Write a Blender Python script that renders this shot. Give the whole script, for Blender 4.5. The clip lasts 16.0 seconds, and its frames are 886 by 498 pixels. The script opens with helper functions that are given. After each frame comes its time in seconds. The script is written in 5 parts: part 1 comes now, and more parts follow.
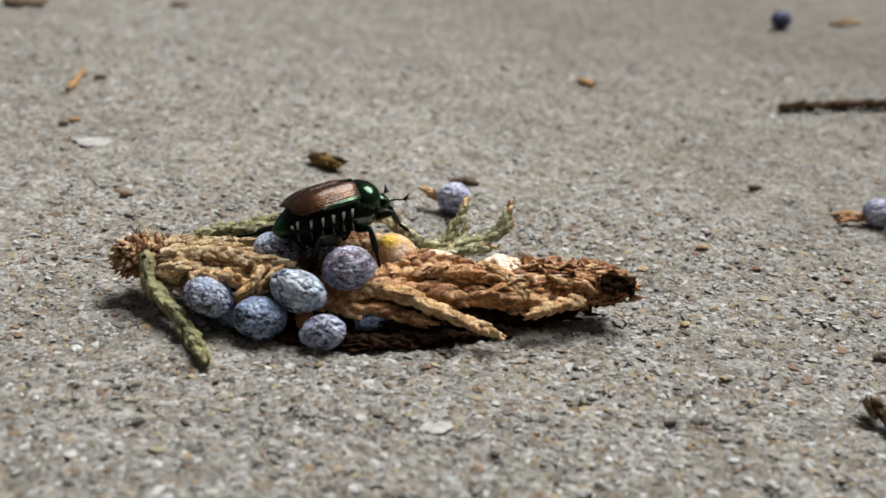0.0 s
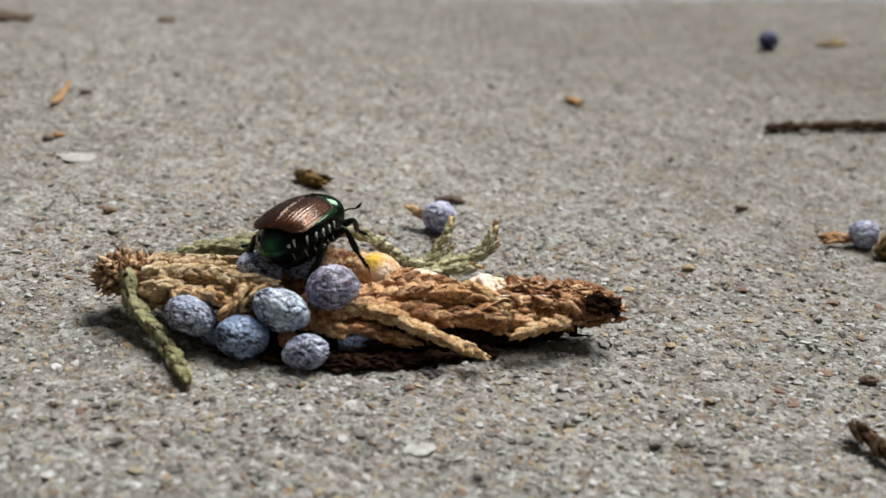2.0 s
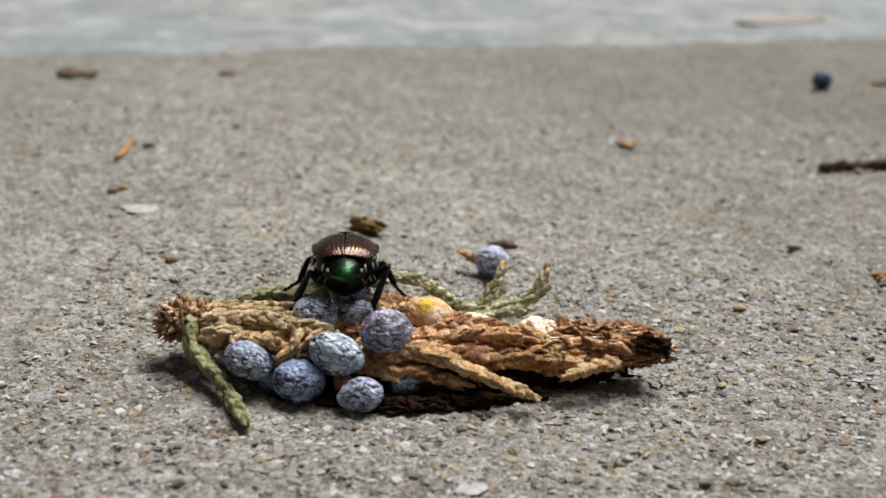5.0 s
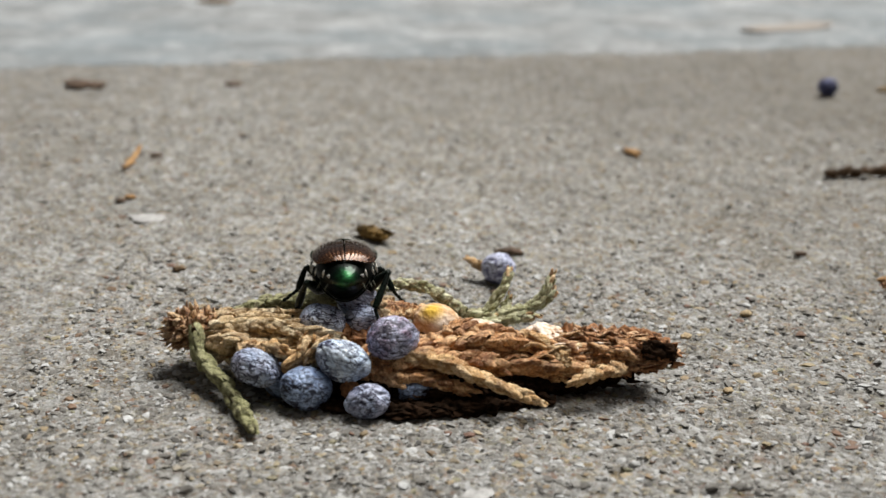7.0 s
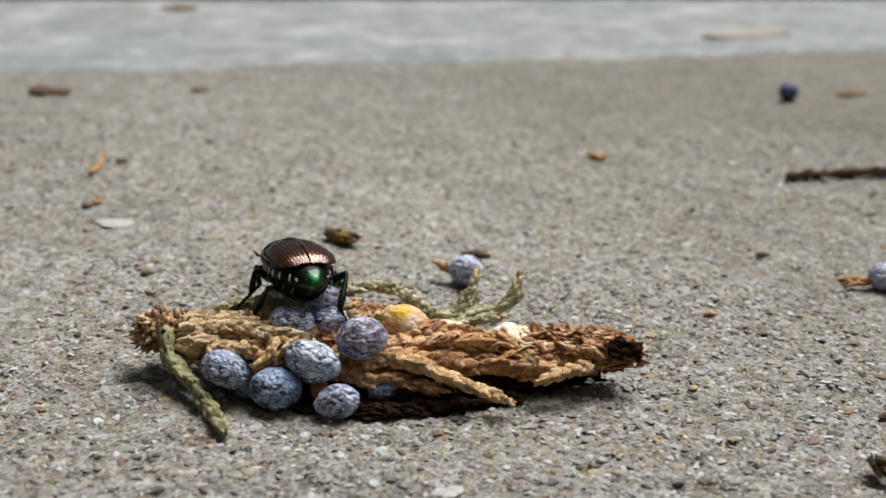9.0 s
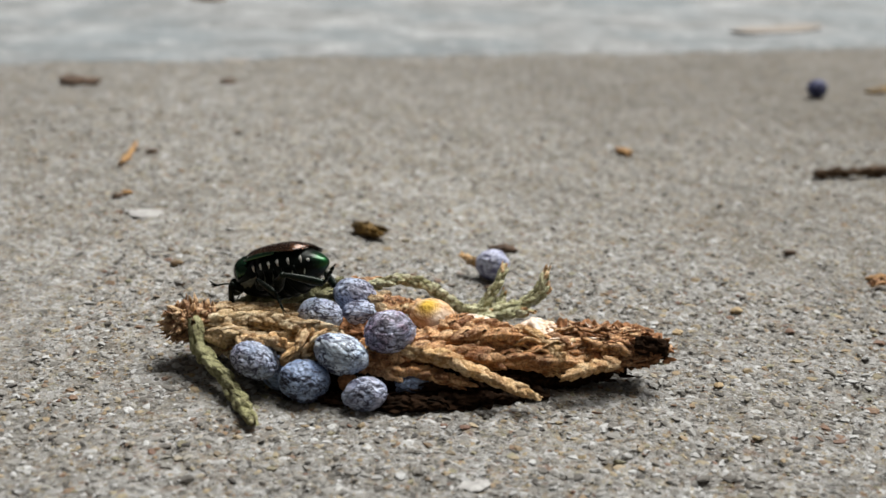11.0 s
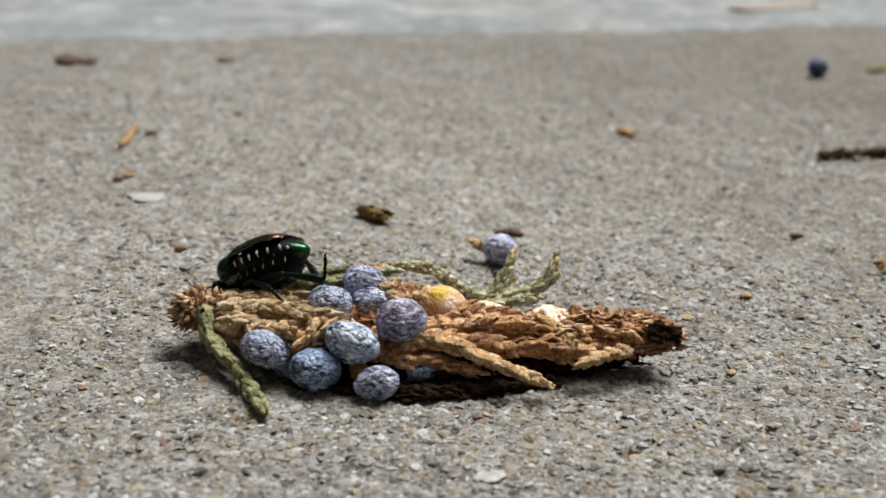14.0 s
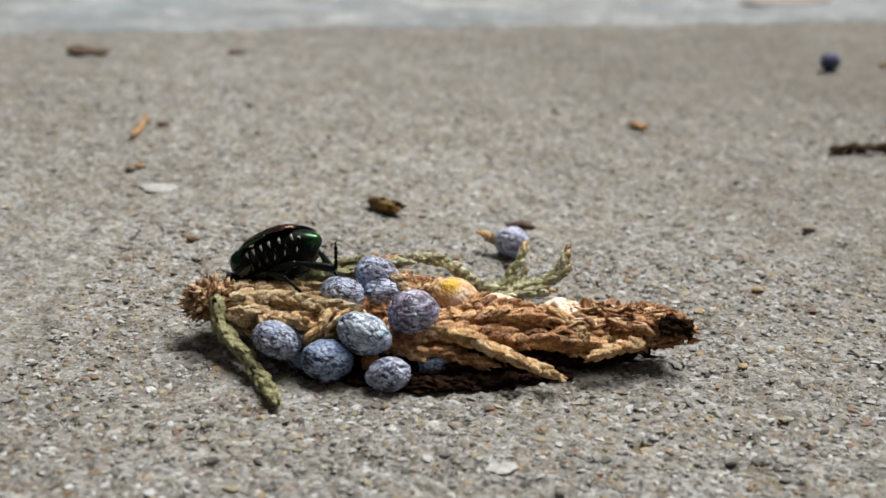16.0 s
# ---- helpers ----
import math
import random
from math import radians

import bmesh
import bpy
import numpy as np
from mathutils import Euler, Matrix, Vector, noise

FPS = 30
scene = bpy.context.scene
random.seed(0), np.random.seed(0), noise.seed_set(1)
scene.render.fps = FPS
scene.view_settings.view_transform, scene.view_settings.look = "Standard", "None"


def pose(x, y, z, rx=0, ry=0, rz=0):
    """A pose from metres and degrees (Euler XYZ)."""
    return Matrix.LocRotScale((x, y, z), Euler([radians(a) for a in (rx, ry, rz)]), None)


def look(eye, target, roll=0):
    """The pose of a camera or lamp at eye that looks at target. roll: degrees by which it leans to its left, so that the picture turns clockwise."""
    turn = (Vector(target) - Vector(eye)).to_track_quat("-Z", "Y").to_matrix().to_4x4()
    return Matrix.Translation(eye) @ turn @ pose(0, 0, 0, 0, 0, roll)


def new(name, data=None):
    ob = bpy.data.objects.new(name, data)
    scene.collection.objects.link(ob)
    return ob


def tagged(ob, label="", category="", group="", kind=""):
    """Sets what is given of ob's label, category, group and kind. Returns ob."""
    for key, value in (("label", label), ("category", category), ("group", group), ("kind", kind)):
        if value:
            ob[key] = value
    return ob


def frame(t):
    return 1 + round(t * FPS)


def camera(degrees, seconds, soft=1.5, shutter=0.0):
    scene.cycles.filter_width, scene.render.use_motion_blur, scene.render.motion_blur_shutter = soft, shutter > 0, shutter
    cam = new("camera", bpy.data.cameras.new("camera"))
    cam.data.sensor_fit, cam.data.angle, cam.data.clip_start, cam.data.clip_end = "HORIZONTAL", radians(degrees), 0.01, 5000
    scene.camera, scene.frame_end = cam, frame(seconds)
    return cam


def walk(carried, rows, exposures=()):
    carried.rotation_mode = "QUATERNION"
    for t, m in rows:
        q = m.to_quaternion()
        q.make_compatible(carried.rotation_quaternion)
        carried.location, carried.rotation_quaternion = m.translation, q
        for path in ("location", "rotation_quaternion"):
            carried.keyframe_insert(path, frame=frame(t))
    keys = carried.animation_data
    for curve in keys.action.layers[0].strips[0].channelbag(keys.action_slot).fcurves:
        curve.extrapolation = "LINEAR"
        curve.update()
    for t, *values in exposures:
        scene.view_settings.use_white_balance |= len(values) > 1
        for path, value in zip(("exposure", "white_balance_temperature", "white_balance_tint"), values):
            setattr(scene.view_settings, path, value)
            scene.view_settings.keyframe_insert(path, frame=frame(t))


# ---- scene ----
# All sizes below are millimetres; MM turns them into the world's metres.
MM = 0.001

# ---- camera and its walk: time, eye, target, roll ----
cam = camera(38.92, 16.0, soft=1.5)
cam.data.dof.use_dof = True
cam.data.dof.focus_distance = 0.113
cam.data.dof.aperture_fstop = 38.0
PATH = [
    (0.0, (9.94, -101.11, 47.05), (8.13, -1.04, 6.49), 3.07),
    (0.5, (9.93, -99.98, 47.24), (9.23, 0.29, 7.11), 3.54),
    (1.0, (10.11, -99.70, 47.15), (9.77, 0.75, 7.49), 3.65),
    (1.5, (10.26, -99.91, 47.03), (9.89, 0.64, 7.61), 3.65),
    (2.0, (10.18, -100.33, 47.05), (9.32, 0.30, 7.85), 3.66),
    (2.5, (10.04, -100.87, 47.51), (7.67, -0.12, 8.69), 3.48),
    (3.0, (10.26, -101.47, 47.64), (7.40, -0.48, 9.48), 3.28),
    (3.5, (10.69, -102.17, 47.54), (6.95, -0.88, 10.25), 2.82),
    (4.0, (10.80, -102.14, 48.10), (5.16, -0.74, 11.34), 2.29),
    (4.5, (11.38, -102.51, 47.87), (5.15, -0.94, 11.68), 1.71),
    (5.0, (11.24, -102.51, 47.81), (4.81, -0.81, 12.04), 1.72),
    (7.5, (11.43, -103.09, 47.50), (4.13, -1.08, 12.79), 1.19),
    (8.0, (11.31, -103.22, 47.39), (4.09, -1.10, 13.00), 1.02),
    (8.5, (11.24, -103.47, 47.60), (5.18, -1.21, 13.39), 1.18),
    (9.0, (11.23, -104.19, 47.43), (7.08, -1.85, 13.19), 1.52),
    (11.5, (10.45, -104.74, 48.14), (4.13, -2.86, 12.84), 1.90),
    (12.0, (10.00, -104.35, 48.29), (3.95, -2.55, 12.74), 1.96),
    (12.5, (9.51, -104.25, 48.21), (3.63, -2.53, 12.41), 1.94),
    (13.0, (9.06, -103.98, 48.34), (3.67, -2.43, 11.96), 1.84),
    (13.5, (8.77, -103.65, 48.65), (3.69, -2.21, 11.93), 1.88),
    (14.0, (8.73, -103.55, 48.58), (3.67, -2.24, 11.53), 1.93),
    (14.5, (8.90, -103.69, 48.56), (3.82, -2.43, 11.34), 1.96),
    (15.0, (8.54, -103.56, 48.76), (3.12, -2.36, 11.43), 2.09),
    (15.5, (8.39, -103.42, 48.65), (2.62, -2.28, 11.21), 2.06),
    (16.0, (8.38, -103.62, 48.42), (2.65, -2.53, 10.83), 2.13),
]
walk(cam, [(t, look(Vector(e) * MM, Vector(g) * MM, roll)) for t, e, g, roll in PATH])

# ---- world and sun: an overcast day ----
SUN_EL, SUN_AZ = radians(62), radians(34)
world = bpy.data.worlds.new("world")
scene.world = world
world.use_nodes = True
wn = world.node_tree.nodes
wl = world.node_tree.links
sky = wn.new("ShaderNodeTexSky")
sky.sky_type = "NISHITA"
sky.sun_disc = False
sky.sun_elevation, sky.sun_rotation = SUN_EL, SUN_AZ
sky.air_density, sky.dust_density, sky.ozone_density = 1.0, 4.0, 0.5
grey = wn.new("ShaderNodeHueSaturation")
grey.inputs["Saturation"].default_value = 0.2
wl.new(sky.outputs[0], grey.inputs["Color"])
wl.new(grey.outputs[0], wn["Background"].inputs[0])
wn["Background"].inputs[1].default_value = 0.024
sun_data = bpy.data.lights.new("sun", "SUN")
sun_data.energy, sun_data.angle, sun_data.color = 4.9, radians(38), (1.0, 0.975, 0.93)
sun = new("sun", sun_data)
sun.matrix_world = look((math.sin(SUN_AZ) * math.cos(SUN_EL), math.cos(SUN_AZ) * math.cos(SUN_EL), math.sin(SUN_EL)), (0, 0, 0))
scene.view_settings.exposure = 0.31


# ---- materials ----
class Nodes:
    """A node material in the making."""

    def __init__(self, name, rough=0.8, metal=0.0, spec=0.4):
        self.m = bpy.data.materials.new(name)
        self.m.use_nodes = True
        self.t = self.m.node_tree
        self.b = self.t.nodes["Principled BSDF"]
        self.b.inputs["Roughness"].default_value = rough
        self.b.inputs["Metallic"].default_value = metal
        self.b.inputs["Specular IOR Level"].default_value = spec
        self.coord = self.t.nodes.new("ShaderNodeTexCoord").outputs["Object"]

    def link(self, a, b):
        self.t.links.new(a, b)

    def noise(self, per_mm, detail=4.0, rough=0.6, distortion=0.0):
        n = self.t.nodes.new("ShaderNodeTexNoise")
        n.inputs["Scale"].default_value = per_mm / MM
        n.inputs["Detail"].default_value = detail
        n.inputs["Roughness"].default_value = rough
        n.inputs["Distortion"].default_value = distortion
        self.link(self.coord, n.inputs["Vector"])
        return n.outputs["Fac"]

    def warped(self, per_mm, amount):
        """Coordinates pushed about by noise, amount in mm."""
        n = self.t.nodes.new("ShaderNodeTexNoise")
        n.inputs["Scale"].default_value = per_mm / MM
        self.link(self.coord, n.inputs["Vector"])
        s = self.t.nodes.new("ShaderNodeVectorMath")
        s.operation = "SCALE"
        s.inputs["Scale"].default_value = amount * MM
        self.link(n.outputs["Color"], s.inputs[0])
        a = self.t.nodes.new("ShaderNodeVectorMath")
        a.operation = "ADD"
        self.link(self.coord, a.inputs[0])
        self.link(s.outputs[0], a.inputs[1])
        return a.outputs[0]

    def cells(self, per_mm, feature="F1", out="Color", coord=None):
        v = self.t.nodes.new("ShaderNodeTexVoronoi")
        v.feature = feature
        v.inputs["Scale"].default_value = per_mm / MM
        self.link(coord or self.coord, v.inputs["Vector"])
        if out != "Color":
            return v.outputs[out]
        s = self.t.nodes.new("ShaderNodeSeparateColor")
        self.link(v.outputs[out], s.inputs[0])
        return s.outputs[0]

    def ramp(self, fac, *stops):
        r = self.t.nodes.new("ShaderNodeValToRGB")
        e = r.color_ramp.elements
        while len(e) < len(stops):
            e.new(0.5)
        for el, (p, c) in zip(e, stops):
            el.position = p
            el.color = (c, c, c, 1) if isinstance(c, (int, float)) else (*c, 1)
        self.link(fac, r.inputs[0])
        return r.outputs[0]

    def mix(self, fac, a, b, mode="MIX"):
        m = self.t.nodes.new("ShaderNodeMix")
        m.data_type, m.blend_type = "RGBA", mode
        for sock, v in ((m.inputs[0], fac), (m.inputs[6], a), (m.inputs[7], b)):
            if isinstance(v, (int, float)):
                sock.default_value = v if sock == m.inputs[0] else (v, v, v, 1)
            elif isinstance(v, tuple):
                sock.default_value = (*v, 1)
            else:
                self.link(v, sock)
        return m.outputs[2]

    def island(self):
        return self.t.nodes.new("ShaderNodeNewGeometry").outputs["Random Per Island"]

    def random(self):
        return self.t.nodes.new("ShaderNodeObjectInfo").outputs["Random"]

    def scatter(self):
        """Gives each object its own stretch of the pattern."""
        v = self.t.nodes.new("ShaderNodeVectorMath")
        v.operation = "ADD"
        s = self.t.nodes.new("ShaderNodeMath")
        s.operation = "MULTIPLY"
        s.inputs[1].default_value = 0.3
        self.link(self.random(), s.inputs[0])
        self.link(self.coord, v.inputs[0])
        self.link(s.outputs[0], v.inputs[1])
        self.coord = v.outputs[0]

    def either(self):
        """A chance number for each island of each object."""
        a = self.t.nodes.new("ShaderNodeMath")
        a.operation = "ADD"
        self.link(self.island(), a.inputs[0])
        self.link(self.random(), a.inputs[1])
        f = self.t.nodes.new("ShaderNodeMath")
        f.operation = "FRACT"
        self.link(a.outputs[0], f.inputs[0])
        return f.outputs[0]

    def near(self, x, y, z, inner, outer):
        """1 within inner mm of a place in the thing, 0 past outer mm."""
        d = self.t.nodes.new("ShaderNodeVectorMath")
        d.operation = "DISTANCE"
        d.inputs[1].default_value = (x * MM, y * MM, z * MM)
        self.link(self.coord, d.inputs[0])
        r = self.t.nodes.new("ShaderNodeMapRange")
        for k, v in zip((1, 2, 3, 4), (inner * MM, outer * MM, 1.0, 0.0)):
            r.inputs[k].default_value = v
        self.link(d.outputs["Value"], r.inputs[0])
        return r.outputs[0]

    def bump(self, height, depth, strength=1.0):
        b = self.t.nodes.new("ShaderNodeBump")
        b.inputs["Distance"].default_value = depth * MM
        b.inputs["Strength"].default_value = strength
        self.link(height, b.inputs["Height"])
        if self.b.inputs["Normal"].is_linked:
            self.link(self.b.inputs["Normal"].links[0].from_socket, b.inputs["Normal"])
        self.link(b.outputs[0], self.b.inputs["Normal"])

    def done(self, colour=None, rough=None):
        if isinstance(colour, tuple):
            self.b.inputs["Base Color"].default_value = (*colour, 1)
        elif colour is not None:
            self.link(colour, self.b.inputs["Base Color"])
        if rough is not None:
            self.link(rough, self.b.inputs["Roughness"])
        return self.m


STONE_STOPS = ((0.0, (0.05, 0.045, 0.04)), (0.08, (0.15, 0.135, 0.115)), (0.2, (0.31, 0.285, 0.25)), (0.4, (0.47, 0.45, 0.41)), (0.6, (0.62, 0.61, 0.58)),
               (0.78, (0.97, 0.965, 0.95)), (0.81, (0.6, 0.57, 0.5)), (0.85, (0.58, 0.45, 0.25)), (0.89, (0.45, 0.3, 0.165)), (0.92, (0.3, 0.15, 0.1)), (0.96, (0.42, 0.4, 0.25)), (1.0, (0.66, 0.52, 0.33)))


def concrete_material():
    """Worn concrete: cement paste rubbed down to the sand, so that grains of all tones lie packed side by side."""
    n = Nodes("worn_concrete", 0.9, spec=0.3)
    w, v = n.warped(1.1, 0.9), n.warped(2.3, 0.5)
    coarse = n.ramp(n.cells(0.62, coord=w), *STONE_STOPS)
    sand = n.ramp(n.cells(1.45, coord=w), *STONE_STOPS)
    fine = n.ramp(n.cells(2.7, coord=v), *STONE_STOPS)
    paste = n.ramp(n.noise(1.0, 7, 0.75), (0.36, (0.2, 0.19, 0.175)), (0.5, (0.47, 0.455, 0.43)), (0.62, (0.82, 0.815, 0.8)))
    c = n.mix(n.ramp(n.noise(0.9, 5, 0.7), (0.42, 0.15), (0.58, 0.85)), paste, sand)
    c = n.mix(n.ramp(n.noise(0.7, 4, 0.65), (0.46, 0.0), (0.58, 0.8)), c, coarse)
    c = n.mix(n.ramp(n.noise(1.3, 4, 0.65), (0.42, 0.75), (0.58, 0.2)), c, fine)
    white = n.ramp(n.noise(0.55, 6, 0.75), (0.55, 0.0), (0.64, 0.75))
    c = n.mix(white, c, (0.84, 0.835, 0.83))
    pits = n.ramp(n.noise(1.3, 5, 0.7), (0.36, 0.95), (0.43, 0.0))
    c = n.mix(pits, c, (0.07, 0.062, 0.055))
    tan = n.ramp(n.noise(0.48, 6, 0.7), (0.6, 0.0), (0.68, 0.6))
    c = n.mix(tan, c, (0.4, 0.3, 0.18))
    patch = n.ramp(n.noise(0.16, 5, 0.7), (0.36, (0.74, 0.72, 0.69)), (0.62, (1.12, 1.12, 1.12)))
    c = n.mix(0.75, c, patch, "MULTIPLY")
    stain = n.ramp(n.noise(0.03, 5), (0.38, (0.82, 0.8, 0.77)), (0.62, (1.0, 0.99, 0.98)))
    c = n.mix(0.8, c, stain, "MULTIPLY")
    warm = n.ramp(n.noise(0.09, 5, 0.7), (0.52, 0.0), (0.72, 0.4))
    c = n.mix(warm, c, (0.36, 0.29, 0.2))
    # Tone put into the colour: darker towards the far right, broken by noise.
    darker_right = n.mix(1.0, n.near(80, 140, 0, 20, 120), n.ramp(n.noise(0.04, 4), (0.3, 0.5), (0.6, 1.0)), "MULTIPLY")
    c = n.mix(darker_right, c, (0.76, 0.74, 0.71), "MULTIPLY")
    # Painted light: slab colour brightened around the sprig, fading outwards.
    brightened = n.mix(1.0, n.near(-4, 40, 0, 12, 92), n.ramp(n.noise(0.06, 4), (0.3, 0.6), (0.55, 1.0)), "MULTIPLY")
    c = n.mix(brightened, c, (1.3, 1.3, 1.3), "MULTIPLY")
    c = n.mix(1.0, c, (0.445, 0.459, 0.473), "MULTIPLY")
    n.bump(n.noise(1.7, 6, 0.7), 0.35, 0.9)
    n.bump(n.cells(1.45, "F1", "Distance", w), 0.2, 0.6)
    return n.done(c)


def smooth_concrete_material():
    n = Nodes("pale_concrete", 0.85, spec=0.3)
    base = n.ramp(n.noise(0.05, 7, 0.75), (0.36, (0.17, 0.176, 0.172)), (0.5, (0.28, 0.29, 0.287)), (0.62, (0.44, 0.452, 0.45)))
    c = n.mix(n.ramp(n.noise(0.6, 4), (0.35, 0.5), (0.6, 0.0)), base, (0.21, 0.205, 0.2))
    c = n.mix(n.ramp(n.noise(0.022, 4, 0.6), (0.44, 0.0), (0.62, 0.65)), c, (0.2, 0.235, 0.25))
    c = n.mix(n.ramp(n.noise(0.13, 5, 0.7), (0.56, 0.0), (0.68, 0.6)), c, (0.5, 0.51, 0.51))
    c = n.mix(1.0, c, (0.83, 0.84, 0.86), "MULTIPLY")
    n.bump(n.noise(0.8, 5), 0.3)
    return n.done(c)


def grain_material(name, pick):
    n = Nodes(name, 0.72, spec=0.45)
    src = n.island() if pick == "island" else n.random()
    c = n.ramp(src, *STONE_STOPS)
    c = n.mix(n.ramp(n.noise(3.0, 4), (0.35, 0.3), (0.6, 0.0)), c, (0.2, 0.185, 0.165))
    c = n.mix(1.0, c, (0.512, 0.523, 0.533), "MULTIPLY")
    n.bump(n.noise(5.0, 4), 0.08)
    return n.done(c)


def berry_material(name, bloom_lo, bloom_hi, skin, purple=0.0):
    """Waxy bloom over a dark skin, rubbed away along the fine creases of the shrunken berry."""
    n = Nodes(name, 0.58, spec=0.4)
    n.scatter()
    tone = n.ramp(n.noise(0.55, 4, 0.6), (0.34, bloom_lo), (0.6, bloom_hi))
    c = n.mix(n.ramp(n.noise(2.6, 4, 0.65), (0.4, 0.45), (0.6, 0.0)), tone, bloom_lo)
    if purple:
        c = n.mix(n.ramp(n.noise(0.42, 4, 0.6), (0.42, 0.0), (0.6, purple)), c, (0.3, 0.15, 0.22))
    c = n.mix(n.ramp(n.noise(6.0, 4, 0.7), (0.38, 0.5), (0.55, 0.0)), c, bloom_lo)
    bent = n.warped(0.55, 1.5)
    stretch = n.t.nodes.new("ShaderNodeMapping")
    stretch.inputs["Scale"].default_value = (0.55, 1.0, 1.25)
    n.link(bent, stretch.inputs["Vector"])
    n.coord = stretch.outputs[0]
    crease = n.ramp(n.noise(0.85, 2, 0.5), (0.45, 0.0), (0.485, 1.0), (0.515, 1.0), (0.55, 0.0))
    small = n.ramp(n.noise(2.3, 3, 0.55), (0.435, 0.0), (0.485, 1.0), (0.515, 1.0), (0.565, 0.0))
    keep = n.ramp(n.noise(0.5, 3), (0.4, 0.45), (0.56, 1.0))
    c = n.mix(n.mix(1.0, small, keep, "MULTIPLY"), c, skin)
    c = n.mix(n.mix(1.0, crease, keep, "MULTIPLY"), c, skin)
    n.bump(crease, 0.5, -1.0)
    n.bump(small, 0.25, -1.0)
    n.bump(n.noise(5.0, 4, 0.7), 0.09, 0.9)
    return n.done(c)


def foliage_material(name, lo, mid, hi, dark=(0.05, 0.025, 0.012), dirt=0.5):
    """Dry scale leaves: a tone for each, then blotches, fibres along the shoot and dark dirt."""
    n = Nodes(name, 0.55, spec=0.45)
    n.coord = n.t.nodes.new("ShaderNodeNewGeometry").outputs["Position"]
    c = n.ramp(n.either(), (0.0, tuple(v * 0.6 for v in lo)), (0.25, lo), (0.6, mid), (1.0, hi))
    c = n.mix(n.ramp(n.noise(0.4, 4, 0.6), (0.4, 0.0), (0.66, 0.45)), c, mid)
    c = n.mix(n.ramp(n.noise(0.9, 5, 0.65), (0.36, 0.7), (0.56, 0.0)), c, lo)
    along = n.t.nodes.new("ShaderNodeMapping")
    along.inputs["Scale"].default_value = (0.17, 1.0, 1.0)
    n.link(n.warped(0.5, 0.8), along.inputs["Vector"])
    plain, n.coord = n.coord, along.outputs[0]
    fibre = n.noise(2.2, 4, 0.6)
    c = n.mix(n.ramp(fibre, (0.36, 0.65), (0.47, 0.0)), c, dark)
    c = n.mix(n.ramp(fibre, (0.5, 0.0), (0.66, 0.5)), c, hi)
    n.bump(fibre, 0.22, 0.9)
    n.coord = plain
    c = n.mix(n.ramp(n.noise(0.7, 5, 0.7), (0.3, dirt), (0.45, 0.0)), c, dark)
    c = n.mix(n.ramp(n.noise(0.8, 5, 0.65), (0.54, 0.0), (0.7, 0.45)), c, hi)
    grain = n.noise(4.2, 5, 0.75)
    c = n.mix(n.ramp(grain, (0.38, 0.8), (0.49, 0.0)), c, tuple(v * 0.6 for v in lo))
    c = n.mix(n.ramp(grain, (0.54, 0.0), (0.66, 0.6)), c, hi)
    n.bump(n.noise(1.1, 4, 0.6), 0.3, 0.6)
    n.bump(grain, 0.2, 1.0)
    return n.done(c)


def pulp_material():
    n = Nodes("dry_pulp", 0.85, spec=0.25)
    c = n.ramp(n.noise(1.4, 6, 0.7), (0.3, (0.4, 0.21, 0.1)), (0.42, (0.64, 0.46, 0.32)), (0.56, (0.86, 0.75, 0.65)))
    n.bump(n.noise(2.5, 5), 0.25, 0.9)
    return n.done(c)


def open_berry_material():
    n = Nodes("opened_berry_skin", 0.75, spec=0.3)
    c = n.ramp(n.noise(0.9, 6, 0.7), (0.3, (0.36, 0.17, 0.07)), (0.42, (0.56, 0.33, 0.165)), (0.54, (0.7, 0.49, 0.31)), (0.7, (0.86, 0.74, 0.61)))
    c = n.mix(n.near(0.9, -1.6, 0.2, 0.5, 1.7), c, (0.78, 0.64, 0.52))
    c = n.mix(n.near(-0.4, -0.9, 1.6, 0.4, 1.45), c, (0.72, 0.46, 0.06))
    n.bump(n.noise(2.2, 5), 0.2, 0.9)
    return n.done(c)


def shell_material(name, colour, rough=0.22, metal=0.75, glint=None, spot=None, coat=0.0):
    n = Nodes(name, rough, metal, 0.6)
    n.b.inputs["Coat Weight"].default_value = coat
    n.b.inputs["Coat Roughness"].default_value = 0.09
    n.b.inputs["Specular Tint"].default_value = (*(min(1.0, 0.12 + 3 * v) for v in colour), 1)
    c = n.ramp(n.noise(0.8, 4), (0.3, tuple(v * 0.55 for v in colour)), (0.65, colour))
    if glint:
        if spot:
            c = n.mix(n.mix(1.0, n.near(*spot), n.ramp(n.noise(1.6, 4, 0.7), (0.38, 0.25), (0.6, 1.0)), "MULTIPLY"), c, glint)
        else:
            c = n.mix(n.ramp(n.noise(0.5, 3), (0.5, 0.0), (0.7, 0.7)), c, glint)
    n.bump(n.noise(7.0, 3), 0.025, 0.8)
    return n.done(c, n.ramp(n.noise(4.0, 3), (0.3, rough * 0.8), (0.7, rough * 1.5)))


def plain_material(name, lo, hi, per_mm=1.5, rough=0.8, spec=0.3):
    n = Nodes(name, rough, spec=spec)
    c = n.ramp(n.noise(per_mm, 5, 0.65), (0.32, lo), (0.66, hi))
    n.bump(n.noise(per_mm * 2.5, 4), 0.2 / per_mm, 0.8)
    return n.done(c)


